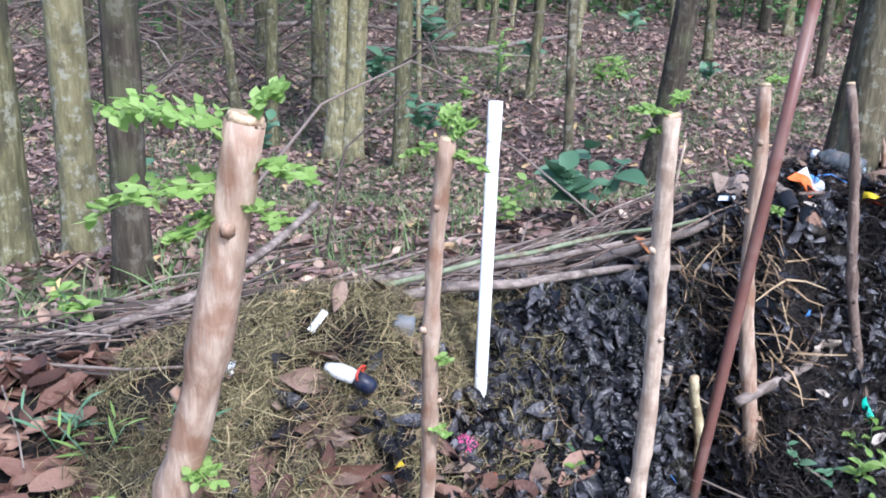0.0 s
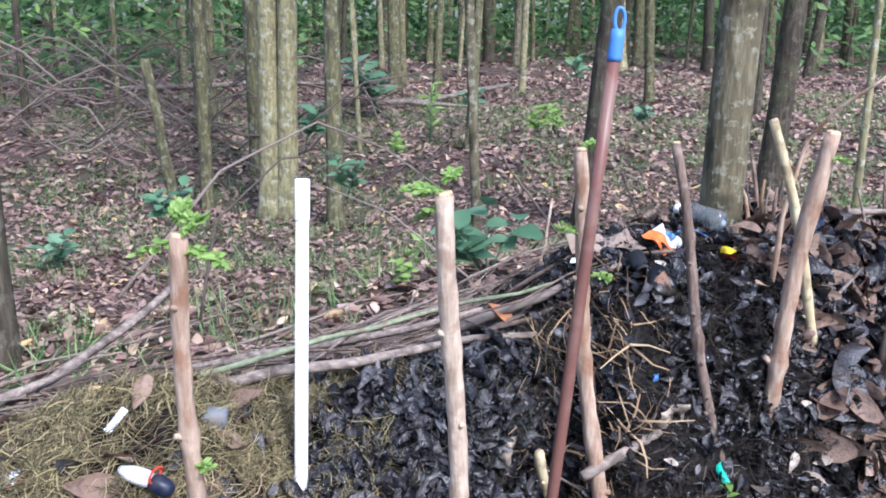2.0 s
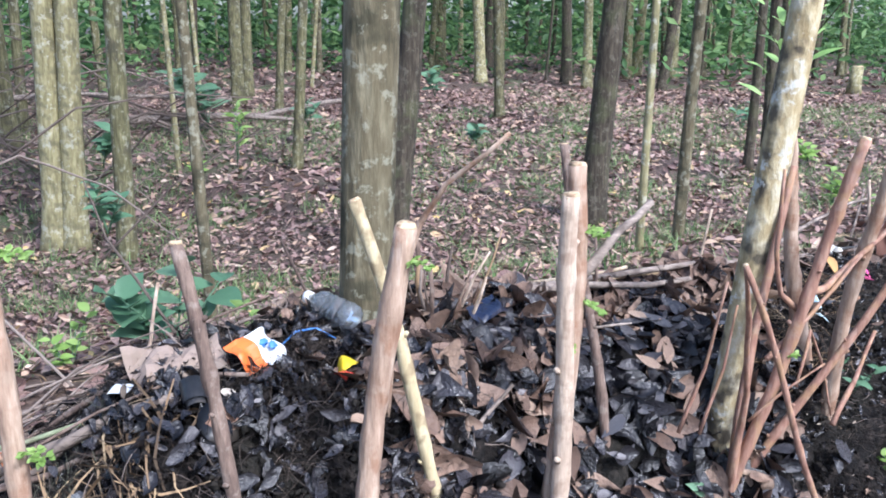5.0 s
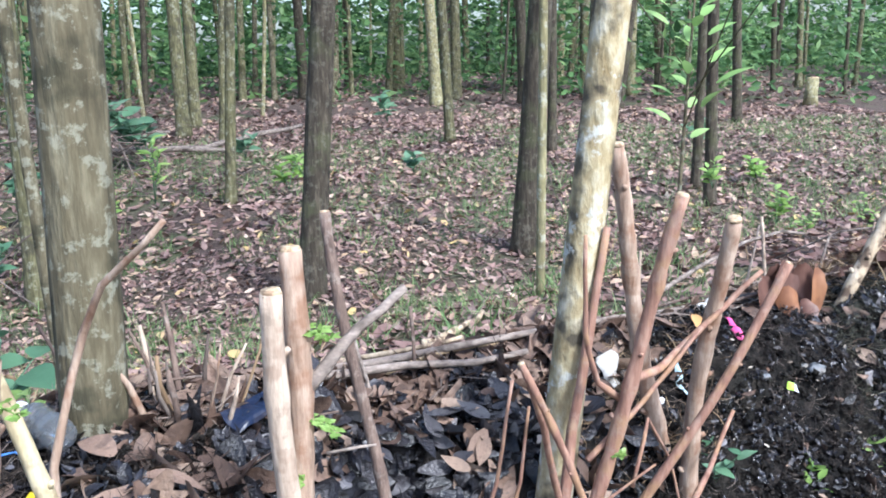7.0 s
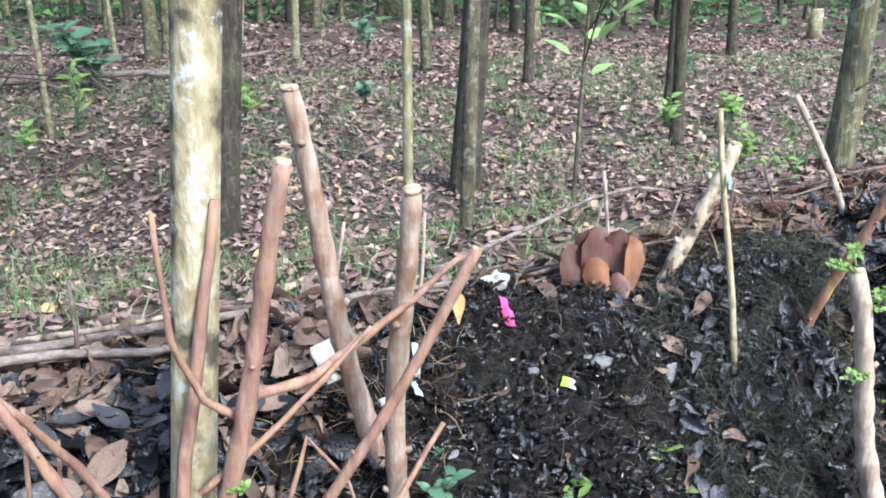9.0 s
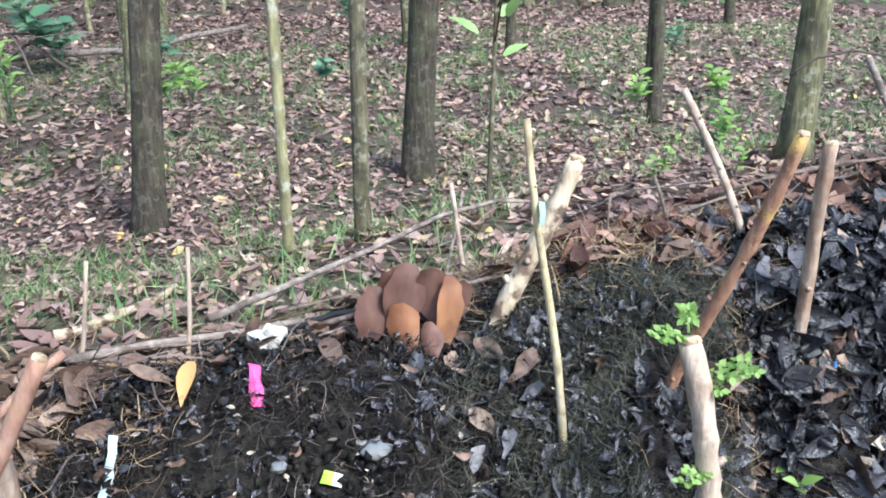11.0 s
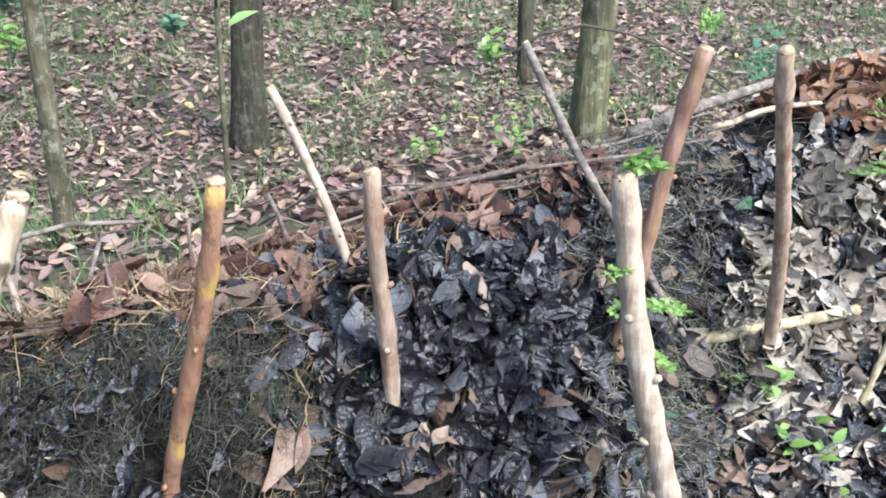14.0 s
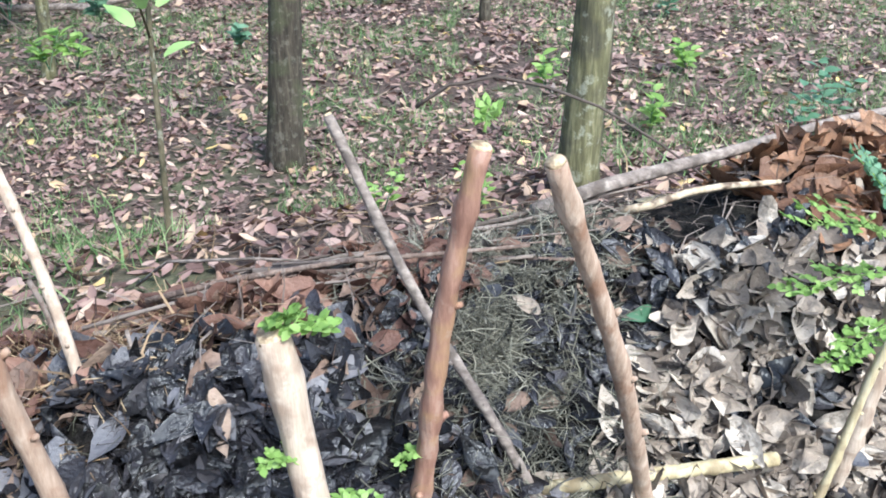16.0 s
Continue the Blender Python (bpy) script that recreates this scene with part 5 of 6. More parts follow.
TW, GREYB, CANE = M["twig"], M["branch_grey"], M["branch_green"]
brush = [
    (lying(-0.5, 2.42, 0.5, 2.16, 0.015, 0.02), 0.015, GREYB), (lying(-0.95, 2.3, -0.1, 2.3, 0.022, 0.0), 0.022, TW),
    (lying(-0.2, 1.78, 0.66, 2.06, 0.008, 0.03, 9, wig=0.012), 0.008, CANE), (lying(-0.1, 1.72, 0.60, 2.0, 0.014, 0.0), 0.014, GREYB), (lying(-0.35, 1.95, 0.3, 2.02, 0.006, 0.03, 9, wig=0.012), 0.006, CANE),
    (lying(0.35, 2.10, 0.80, 2.02, 0.015, 0.02), 0.015, TW),
]
for k in range(130):
    x0 = random.uniform(-1.3, 0.55)
    v0 = random.uniform(0.3, 1.15)
    ln = random.uniform(0.2, 0.85)
    x1 = min(x0 + ln, 0.95)
    v1 = v0 + random.gauss(-0.06, 0.38)
    r = random.choice((0.002, 0.0025, 0.003, 0.004, 0.005, 0.007))
    y0, y1 = v0 / 0.95 + 1.55 + 0.33 * x0, v1 / 0.95 + 1.55 + 0.33 * x1
    brush.append((lying(x0, y0, x1, y1, r, random.uniform(0, 0.05), wig=0.04), r, random.choice((TW, TW, TW, GREYB, M["stake_dark"], M["stake_dark"]))))
for k in range(60):
    x0, v0, w = random.uniform(-1.2, 0.75), random.uniform(0.25, 1.1), random.uniform(0, 6.28)
    y0 = v0 / 0.95 + 1.55 + 0.33 * x0
    ln = random.uniform(0.1, 0.35)
    brush.append((lying(x0, y0, x0 + ln * math.cos(w), y0 + ln * math.sin(w), 0.003, random.uniform(0, 0.1), 5, wig=0.015), random.choice((0.0018, 0.0025, 0.0035)), random.choice((TW, GREYB, M["stake_dark"]))))
pile("brushwood_pile", "tangled pile of dry grey-brown branches behind the heap", "brushwood", brush)
branch_thing("dead_limb", "pale grey dead limb with raised broken end", "branch", [([(-0.72, 1.75, 0.88), (-0.55, 2.05, 0.88), (-0.45, 2.28, 0.92), (-0.353, 2.503, 0.99)], 0.0125)], GREYB, 0.85)

twigs2 = [
    (lying(1.1, 2.75, 2.05, 2.66, 0.014, 0.03), 0.014, GREYB), (lying(1.35, 2.52, 2.0, 2.60, 0.012, 0.02), 0.012, GREYB), (lying(1.5, 2.9, 1.9, 2.75, 0.009, 0.05), 0.009, M["stake_white"]),
    (lying(1.95, 2.85, 2.62, 3.0, 0.011, 0.02), 0.011, GREYB), (lying(1.95, 3.70, 2.25, 3.98, 0.018, 0.01), 0.018, M["stake_white"]), (lying(2.40, 4.6, 3.02, 4.02, 0.011, 0.02), 0.011, TW),
    ([(2.45, 3.0, 1.12), (2.773, 3.3, 1.13), (2.95, 3.34, 1.19), (3.079, 3.343, 1.216), (3.2, 3.4, 1.19)], 0.0075, GREYB),
]
for k in range(120):
    x0 = random.uniform(1.0, 4.1)
    v0 = random.uniform(0.42, 1.15)
    w = random.uniform(-0.5, 0.5)
    ln = random.uniform(0.15, 0.6)
    y0 = v0 / 0.95 + 1.55 + 0.33 * x0
    x1, y1 = x0 + ln * math.cos(w), y0 + ln * math.sin(w) * 0.6 + 0.2 * ln
    r = random.choice((0.002, 0.003, 0.004, 0.006))
    twigs2.append((lying(x0, y0, x1, y1, r, random.uniform(0, 0.03), 5), r, random.choice((TW, GREYB, M["straw_tan"], M["stake_dark"]))))
for k in range(110):
    x0 = random.uniform(3.5, 3.95)
    v0 = random.uniform(0.55, 0.95)
    y0 = v0 / 0.95 + 1.55 + 0.33 * x0
    ln = random.uniform(0.3, 0.7)
    twigs2.append((lying(x0, y0, x0 + ln, y0 + ln * random.uniform(-0.15, 0.25), 0.004, random.uniform(0, 0.05), 5), random.choice((0.003, 0.004, 0.006)), random.choice((TW, M["stake_dark"]))))
pile("twig_pile", "dry twigs and sticks strewn along the heap's ridge", "brushwood", twigs2)
pile("pale_branches", "pale weathered branches lying beside the heap", "branch", [
    ([(4.30, 3.60, 1.24), (4.451, 3.647, 1.275), (4.8, 3.83, 1.29), (5.116, 3.994, 1.31), (5.9, 4.4, 1.3)], 0.018, M["branch_grey"]), (lying(4.6, 3.62, 5.2, 3.80, 0.01, 0.02), 0.01, GREYB), (lying(4.2, 3.62, 5.3, 4.15, 0.014, 0.01), 0.014, M["stake_yellow"]), (lying(4.45, 3.5, 4.8, 3.55, 0.009, 0.03), 0.009, M["stake_white"]),
    (lying(4.9, 4.4, 6.2, 4.9, 0.018, 0.02), 0.018, GREYB), (lying(5.2, 4.2, 6.4, 5.4, 0.012, 0.03), 0.012, GREYB)])
branch_thing("arching_vine", "thin bare arching vine over the leaves", "vine", [([(4.08, 3.85, 1.40), (4.15, 3.83, 1.45), (4.251, 3.808, 1.47), (4.36, 3.78, 1.45), (4.458, 3.75, 1.415), (4.6, 3.75, 1.33), (4.72, 3.775, 1.24)], 0.0045)], M["twig"])
branch_thing("arching_vine", "thin pale arching twig over the litter", "vine", [([(3.42, 3.9, 0.98), (3.55, 3.7, 1.12), (3.75, 3.6, 1.16), (4.0, 3.6, 1.14), (4.2, 3.55, 1.17)], 0.0035)], M["branch_grey"])

# dead thicket among the far trees
thicket = tagged(new("dead_thicket"), "tangle of fallen dead grey branches between trees", "brushwood")
thicket.location = (-3.0, 11.0, float(terrain(-3.0, 11.0)))
for k in range(290):
    x, y = random.uniform(-6.5, -0.2), random.uniform(8.8, 13.5)
    z = float(terrain(x, y)) + random.uniform(0.02, 0.9) * (1.15 - max(0, (x + 2.0) / 2.6))
    w = random.gauss(0, 0.5) + random.choice((0, math.pi))
    ln = random.uniform(0.7, 2.2)
    rise = random.uniform(-0.15, 0.3)
    pts = [Vector((x + math.cos(w) * ln * t, y + math.sin(w) * ln * t * 0.6, max(float(terrain(x, y)) + 0.02, z + rise * ln * t + 0.3 * math.sin(3.5 * t + k)))) for t in (0, 0.25, 0.5, 0.75, 1)]
    r = random.choice((0.004, 0.006, 0.008, 0.014))
    Geo().tube([p - thicket.location for p in pts], [r, r * 0.9, r * 0.8, r * 0.6, r * 0.3], 5).make("branch", M["twig"], thicket)
branch_thing("fallen_branch", "long pale fallen branch on the forest floor", "branch", [
    ([(-1.6, 12.6, 0.55), (-0.4, 13.0, 0.62), (0.6, 13.3, 0.60), (1.3, 13.6, 0.72), (2.0, 14.2, 0.80)], 0.055), ([(0.3, 13.2, 0.6), (1.0, 13.2, 0.55), (1.6, 13.4, 0.52)], 0.035), ([(-3.4, 12.0, 0.9), (-1.6, 12.4, 0.95), (0.2, 13.0, 0.85)], 0.04)], GREYB, 0.5)
branch_thing("snag", "broken leaning dead trunk among the trees", "snag", [([(-1.84, 8.12, -0.08), (-1.91, 8.12, 0.69), (-2.01, 8.12, 1.42)], 0.055)], OLIVE, 0.75)
branch_thing("bare_branch", "thin bare grey branch arching between trees", "branch", [
    ([(-0.9, 3.6, 0.6), (-0.55, 4.1, 1.05), (-0.15, 4.6, 1.22), (0.2, 4.6, 1.08), (0.55, 4.4, 0.85)], 0.008), ([(-0.2, 4.6, 1.2), (0.1, 4.6, 1.42), (0.5, 4.7, 1.48), (0.95, 4.8, 1.44)], 0.006), ([(0.2, 4.3, 0.8), (0.5, 4.5, 1.1), (0.8, 4.7, 1.28), (1.0, 4.8, 1.36)], 0.005)], M["twig"], 0.4)
branch_thing("bare_branch", "thin bare twig rising from the brushwood", "branch", [
    ([(-0.35, 2.7, 0.8), (-0.3, 2.8, 1.1), (-0.1, 2.9, 1.28), (0.15, 2.9, 1.30)], 0.005), ([(0.5, 2.6, 0.95), (0.25, 2.8, 1.12), (-0.05, 3.0, 1.2)], 0.004), ([(0.75, 2.5, 1.1), (0.6, 2.6, 1.3), (0.55, 2.65, 1.42)], 0.004)], M["twig"], 0.4)
stump = tagged(new("tree_stump"), "short cut tree stump with pale top far off", "stump")
stump.location = (12.5, 17.2, float(terrain(12.5, 17.2)) - 0.05)
Geo().tube([(0, 0, 0), (0, 0, 0.3), (0.02, 0, 0.62)], [0.17, 0.13, 0.12], 12, 0.06).make("trunk", PALE, stump)
Geo().tube([(0.02, 0, 0.62), (0.02, 0, 0.64)], [0.115, 0.1], 12, 0.06).make("cut_face", M["cut"], stump, "pale cut face")


# ---- green plants ----
def plant(name, x, y, label, category, stems, leaf, mat="leaf_deep", z=None, seed=0, spread=0.4, shape=0.6):
    """A leafy plant: stems (height, lean, number of leaves), leaves of the given length."""
    r_ = random.Random(seed + 3)
    z = float(top_height(x, y)) - 0.01 if z is None else z
    root = tagged(new(name), label, category)
    root.location = (x, y, z)
    lv = Geo()
    for h, n in stems:
        w = r_.uniform(0, 6.28)
        tip = Vector((math.cos(w) * spread * h, math.sin(w) * spread * h, h))
        pts = [Vector((0, 0, 0)), tip * 0.5 + Vector((0, 0, h * 0.08)), tip]
        Geo().tube(pts, [leaf * 0.035, leaf * 0.028, leaf * 0.015], 5).make("stem", M["leaf_deep"], root)
        for k in range(n):
            t = 0.3 + 0.7 * (k + 1) / n
            c = pts[0].lerp(tip, t)
            a_ = k * 2.4 + w
            u = Vector((math.cos(a_), math.sin(a_), r_.uniform(-0.1, 0.7))).normalized()
            zz = (Vector((0, -0.35, 1)) + Vector((r_.uniform(-.3, .3), r_.uniform(-.3, .3), 0))).normalized()
            x_ = u.cross(zz).normalized()
            m = Matrix((x_, u, x_.cross(u))).transposed().to_4x4()
            m.translation = c
            L = leaf * r_.uniform(0.7, 1.2)
            lv.leaf(m, L, L * shape, -0.5, 0.25, 5)
    tagged(lv.make("leaves", M[mat], root), kind="stuff")
    return root


plant("shrub", 0.62, 3.40, "low shrub with broad dark green leaves", "shrub", [(0.26, 5), (0.24, 5), (0.2, 5), (0.24, 5), (0.18, 4), (0.22, 4)], 0.13, seed=1, z=0.72, spread=0.8, shape=0.7)
plant("shrub", -0.07, 12.4, "dense dark green shrub beside fallen branch", "shrub", [(0.75, 12), (0.6, 10), (0.7, 10), (0.5, 8), (0.65, 10), (0.45, 9)], 0.24, seed=2, spread=0.6)
plant("fern", 0.54, 8.26, "upright bright yellow-green fern", "fern", [(0.55, 12), (0.45, 10), (0.5, 10)], 0.12, "leaf_green", seed=3, spread=0.15, shape=0.3)
for k, (x, y, h, lf, mt) in enumerate(((0.22, 7.98, 0.2, 0.12, "leaf_green"), (1.63, 8.6, 0.25, 0.16, "leaf_green"), (-0.7, 8.9, 0.4, 0.24, "leaf_deep"), (-0.1, 6.0, 0.3, 0.18, "leaf_deep"), (1.8, 8.7, 0.3, 0.17, "leaf_green"), (5.9, 7.8, 0.35, 0.17, "leaf_green"),
                                        (5.1, 7.5, 0.25, 0.13, "leaf_green"), (4.0, 4.6, 0.2, 0.06, "leaf_green"), (4.3, 4.55, 0.2, 0.05, "leaf_green"), (-1.1, 5.2, 0.25, 0.15, "leaf_deep"), (-2.2, 6.2, 0.3, 0.18, "leaf_deep"), (2.9, 9.5, 0.2, 0.16, "leaf_deep"), (6.8, 9.6, 0.3, 0.18, "leaf_green"),
                                        (1.2, 11.5, 0.3, 0.2, "leaf_deep"), (3.6, 16.5, 0.5, 0.28, "leaf_deep"), (0.3, 3.35, 0.2, 0.07, "leaf_green"), (0.95, 3.0, 0.22, 0.07, "leaf_green"), (-1.0, 2.3, 0.15, 0.07, "leaf_green"), (7.5, 12.5, 0.4, 0.22, "leaf_deep"), (5.7, 5.3, 0.3, 0.08, "leaf_deep"), (6.2, 6.0, 0.35, 0.1, "leaf_deep"))):
    plant("seedling", x, y, "small green seedling growing through fallen leaves", "plant", [(h, 7), (h * 0.7, 6), (h * 0.8, 5), (h * 0.5, 5)], lf * 0.7, mt, seed=10 + k)
for k, (x, y, lf, lab) in enumerate(((0.86, 1.52, 0.035, "weed"), (0.95, 1.45, 0.04, "weed"), (0.70, 1.50, 0.03, "weed"), (3.49, 2.63, 0.05, "weed"), (3.40, 2.52, 0.05, "weed"), (4.31, 2.80, 0.06, "weed"), (4.45, 2.9, 0.04, "weed"), (2.45, 2.32, 0.05, "weed"), (2.70, 2.40, 0.06, "weed"), (2.30, 2.2, 0.04, "weed"), (-0.4, 1.05, 0.05, "weed"), (-0.55, 1.2, 0.05, "weed"), (0.28, 1.42, 0.05, "weed"), (3.1, 2.35, 0.05, "weed"))):
    plant("weed", x, y, "small bright green weed on the heap's foot", "weed", [(0.07, 5), (0.06, 4), (0.05, 4)], lf * 0.6, "leaf_green", seed=40 + k, spread=0.8)

for k, (x, y, h, lf) in enumerate(((0.82, 1.6, 0.1, 0.034), (0.9, 1.62, 0.12, 0.036), (0.96, 1.66, 0.09, 0.034), (2.36, 2.42, 0.1, 0.04), (2.60, 2.46, 0.08, 0.045), (2.9, 2.51, 0.12, 0.045), (3.17, 2.52, 0.1, 0.045), (3.54, 2.78, 0.07, 0.04), (3.31, 2.69, 0.06, 0.03),
                                       (4.09, 2.97, 0.08, 0.04), (4.34, 3.06, 0.1, 0.04), (4.45, 3.0, 0.12, 0.04), (4.66, 3.06, 0.12, 0.045))):
    plant("weed", x, y, "bright green broad-leaved weed at the heap's foot", "weed", [(h, 5), (h * 0.8, 4), (h * 0.6, 4)], lf, "leaf_green" if k % 3 else "leaf_deep", seed=80 + k, spread=0.7, shape=0.5)
for k, (x, y, h) in enumerate(((-0.63, 1.31, 0.09), (-0.55, 1.28, 0.1), (-0.41, 1.35, 0.07))):
    plant("grass_tuft", x, y, "tuft of green grass among brown leaves", "grass", [(h, 4), (h * 0.8, 4), (h * 0.9, 3), (h * 0.7, 3)], 0.05, "leaf_green" if k % 2 else "leaf_deep", seed=120 + k, spread=0.6, shape=0.12)

SAPLING_LEAF = material("pale_green_leaf", [(0.2, 0.36, 0.1), (0.32, 0.5, 0.17), (0.46, 0.62, 0.26)], island=0.7, rough=0.5, bump=0.1, translucent=0.3)
sapling = tree(3.34, 4.59, 0.011, 0.03, M["bark_grey"], "thin leafy sapling with light green leaves", height=1.35, seed=55, crown=False, flare=1.1)
lv = Geo()
for k in range(24):
    h = 0.64 + 0.72 * (k / 24) ** 0.8
    a_ = k * 2.4
    u = Vector((math.cos(a_), math.sin(a_) * 0.8, 0.45)).normalized()
    x_ = u.cross(Vector((0, -0.4, 1)).normalized()).normalized()
    m = Matrix((x_, u, x_.cross(u))).transposed().to_4x4()
    m.translation = Vector((0.03 * h, 0, h)) + u * (0.03 + 0.05 * (k % 3))
    lv.leaf(m, 0.1 + 0.035 * (k % 3), 0.05, -0.5, 0.25, 5)
tagged(lv.make("foliage", SAPLING_LEAF, sapling, "oval light green leaves"), kind="stuff")


# ---- cut tuft of stems on the ridge ----
tuft = tagged(new("cut_clump"), "cut clump of dry stalks rooted in the heap's ridge", "plant clump")
tuft.location = (1.31, 2.40, 1.10)
for k in range(30):
    w, q = random.uniform(0, 6.28), random.uniform(0.01, 0.07)
    h = random.uniform(0.1, 0.29)
    r = random.choice((0.003, 0.004, 0.005, 0.007))
    foot, lean = Vector((q * math.cos(w), q * 0.7 * math.sin(w), -0.03)), random.uniform(0.1, 0.5)
    way = Vector((lean * math.cos(w), lean * math.sin(w), 1)) * h
    Geo().tube([foot, foot + way * 0.4, foot + way * 0.75 + Vector((random.uniform(-0.01, 0.01), 0, 0)), foot + way], [r * 1.3, r, r * 0.8, r * 0.5], 7, 0.12, seed=k).make(
        "stalk", random.choice((M["stake_dark"], M["stake_pale"], M["stake"], M["straw_tan"], M["twig"])), tuft)
for k in range(9):
    w = random.uniform(0, 6.28)
    Geo().leaf(Matrix.Translation((0.05 * math.cos(w), 0.04 * math.sin(w), -0.02)) @ pose(0, 0, 0, random.uniform(60, 88), random.uniform(-25, 25), math.degrees(w) - 90), random.uniform(0.1, 0.19), 0.035, 0.9, 0.9, 6).make(
        "sheath", random.choice((M["leaf_black"], M["leaf_brown"])), tuft, "dark dry leaf sheath")
Geo().blob((0, 0, -0.02), (0.085, 0.06, 0.05), 0.45, 3, 8, 12).make("root_crown", M["root"], tuft, "dark root crown")


# ---- rubbish in the heap ----
def at(x, y, lift=0.0):
    d = float(skin(np.array([x]), np.atleast_1d(across(x, y)))[2][0])
    n = Vector(normal_at(heap_height, np.array(x), np.array(y), 0.05).tolist())
    return Vector((x, y, float(heap_height(x, y)) + lift)) + n * max(0.0, d)


def lay(ob, x, y, lift, spin=0.0, lean=0.0):
    """Rests a thing on the heap's slope."""
    n = Vector(normal_at(heap_height, np.array(x), np.array(y), 0.04).tolist())
    q = n.to_track_quat("Z", "Y").to_matrix().to_4x4()
    ob.matrix_world = Matrix.Translation(at(x, y, lift)) @ q @ pose(0, 0, 0, lean, 0, spin)
    return ob


def crumpled(name, label, category, w, h, mats, x, y, spin=0, lean=0, lift=0.02, rough=0.012, seed=0, thick=0.004):
    """A crumpled sheet or packet of one or two colours."""
    root = tagged(new(name), label, category)
    nx, ny = 12, 9
    off = Vector((seed * 3.7, seed, 0))
    for side, mat in enumerate(mats):
        v, f = [], []
        x0, x1 = (-w / 2 + w * side / len(mats), -w / 2 + w * (side + 1) / len(mats))
        for layer in (1, -1):
            for j in range(ny + 1):
                for i in range(nx + 1):
                    px, py = x0 + (x1 - x0) * i / nx, -h / 2 + h * j / ny
                    puff = thick * max(0, 1 - (2 * px / w) ** 2) * max(0, 1 - (2 * py / h) ** 2)
                    z = rough * noise.noise(Vector((px * 25, py * 25, 0)) + off) * 2 + layer * (puff + 0.0006)
                    v.append((px + 0.4 * rough * noise.noise(Vector((px * 30, py * 30, 5)) + off), py, z))
        q = (nx + 1) * (ny + 1)
        for layer in (0, 1):
            for j in range(ny):
                for i in range(nx):
                    a0 = layer * q + j * (nx + 1) + i
                    f.append((a0, a0 + 1, a0 + nx + 2, a0 + nx + 1) if layer == 0 else (a0, a0 + nx + 1, a0 + nx + 2, a0 + 1))
        mesh_object("foil" if len(mats) > 1 else "sheet", v, f, mat, root, smooth=False)
    return lay(root, x, y, lift, spin, lean)


packet = crumpled("snack_packet", "crumpled orange and white foil packet on the heap", "packet", 0.1, 0.072, [ORANGE_FOIL, WHITE_FOIL], 0.94, 2.15, 12, 30, 0.05, 0.013, 1, 0.008)
Geo().blob((0.012, 0.006, 0.012), (0.012, 0.008, 0.003), 0.5, 4).blob((0.03, -0.006, 0.011), (0.009, 0.007, 0.003), 0.5, 8).make("print", BLUE_PLASTIC, packet, "blue printed mark")
crumpled("plastic_wrapper", "crumpled yellow plastic wrapper", "wrapper", 0.035, 0.035, [YELLOW_PLASTIC], 1.1, 2.141, 20, 25, 0.045, 0.012, 2)
crumpled("plastic_wrapper", "small red and orange wrapper scrap", "wrapper", 0.04, 0.022, [RED_PLASTIC], 1.098, 2.098, 0, 15, 0.035, 0.008, 3)
crumpled("blue_wrapper", "glossy dark blue plastic wrapper on leaves", "wrapper", 0.12, 0.05, [NAVY], 1.42, 2.365, 10, 10, 0.035, 0.012, 4, 0.01)
crumpled("candy_wrapper", "green and yellow sweet wrapper", "wrapper", 0.032, 0.02, [LIME, WHITE_FOIL], 2.655, 2.607, -30, 10, 0.016, 0.006, 5)
crumpled("paper_scrap", "crumpled dirty white paper", "paper", 0.055, 0.075, [PAPER], 2.19, 2.585, 10, 30, 0.03, 0.012, 6)
crumpled("plastic_strip", "white plastic strip hanging in the heap", "plastic scrap", 0.016, 0.11, [PALE_BLUE], 2.345, 2.57, -12, 5, 0.025, 0.016, 7)
crumpled("white_bag", "crumpled white and pale blue plastic bag", "bag", 0.075, 0.03, [PALE_BLUE, WHITE_FOIL], -0.38, 1.43, 12, 15, 0.025, 0.012, 8, 0.01)
crumpled("paper_scrap", "small folded white plastic scrap on straw", "plastic scrap", 0.05, 0.014, [WHITE_FOIL], -0.215, 1.52, 50, 10, 0.02, 0.008, 9)
crumpled("teal_scrap", "strip of teal plastic", "plastic scrap", 0.014, 0.06, [TEAL], 0.971, 1.73, 15, 30, 0.02, 0.01, 10)
crumpled("blue_scrap", "bright blue plastic scrap", "plastic scrap", 0.014, 0.016, [BLUE_PLASTIC], 0.83, 1.808, 0, 20, 0.014, 0.004, 11)
crumpled("blue_scrap", "small blue plastic scrap", "plastic scrap", 0.02, 0.014, [BLUE_PLASTIC], 3.655, 2.895, 0, 20, 0.02, 0.004, 12)
crumpled("pale_blue_scrap", "pale blue plastic scrap", "plastic scrap", 0.028, 0.032, [PALE_BLUE], 3.50, 2.75, 10, 20, 0.015, 0.006, 13)
crumpled("black_bag", "crumpled black plastic bag among pale leaves", "bag", 0.075, 0.05, [BLACK_PLASTIC], 4.66, 3.265, 10, 20, 0.03, 0.014, 14, 0.012)
crumpled("paper_scrap", "curled white plastic piece among pale leaves", "plastic scrap", 0.05, 0.09, [PAPER], 4.755, 3.32, 30, 25, 0.03, 0.016, 15)
crumpled("paper_scrap", "pale torn paper on dark heap", "paper", 0.075, 0.045, [M["leaf_pale"]], 0.858, 1.773, 5, 25, 0.02, 0.014, 16)
crumpled("grey_cloth", "greyish brown rag on the heap's shoulder", "rag", 0.17, 0.12, [GREY_BAG], 0.80, 2.15, 20, 5, 0.012, 0.02, 17, 0.02)
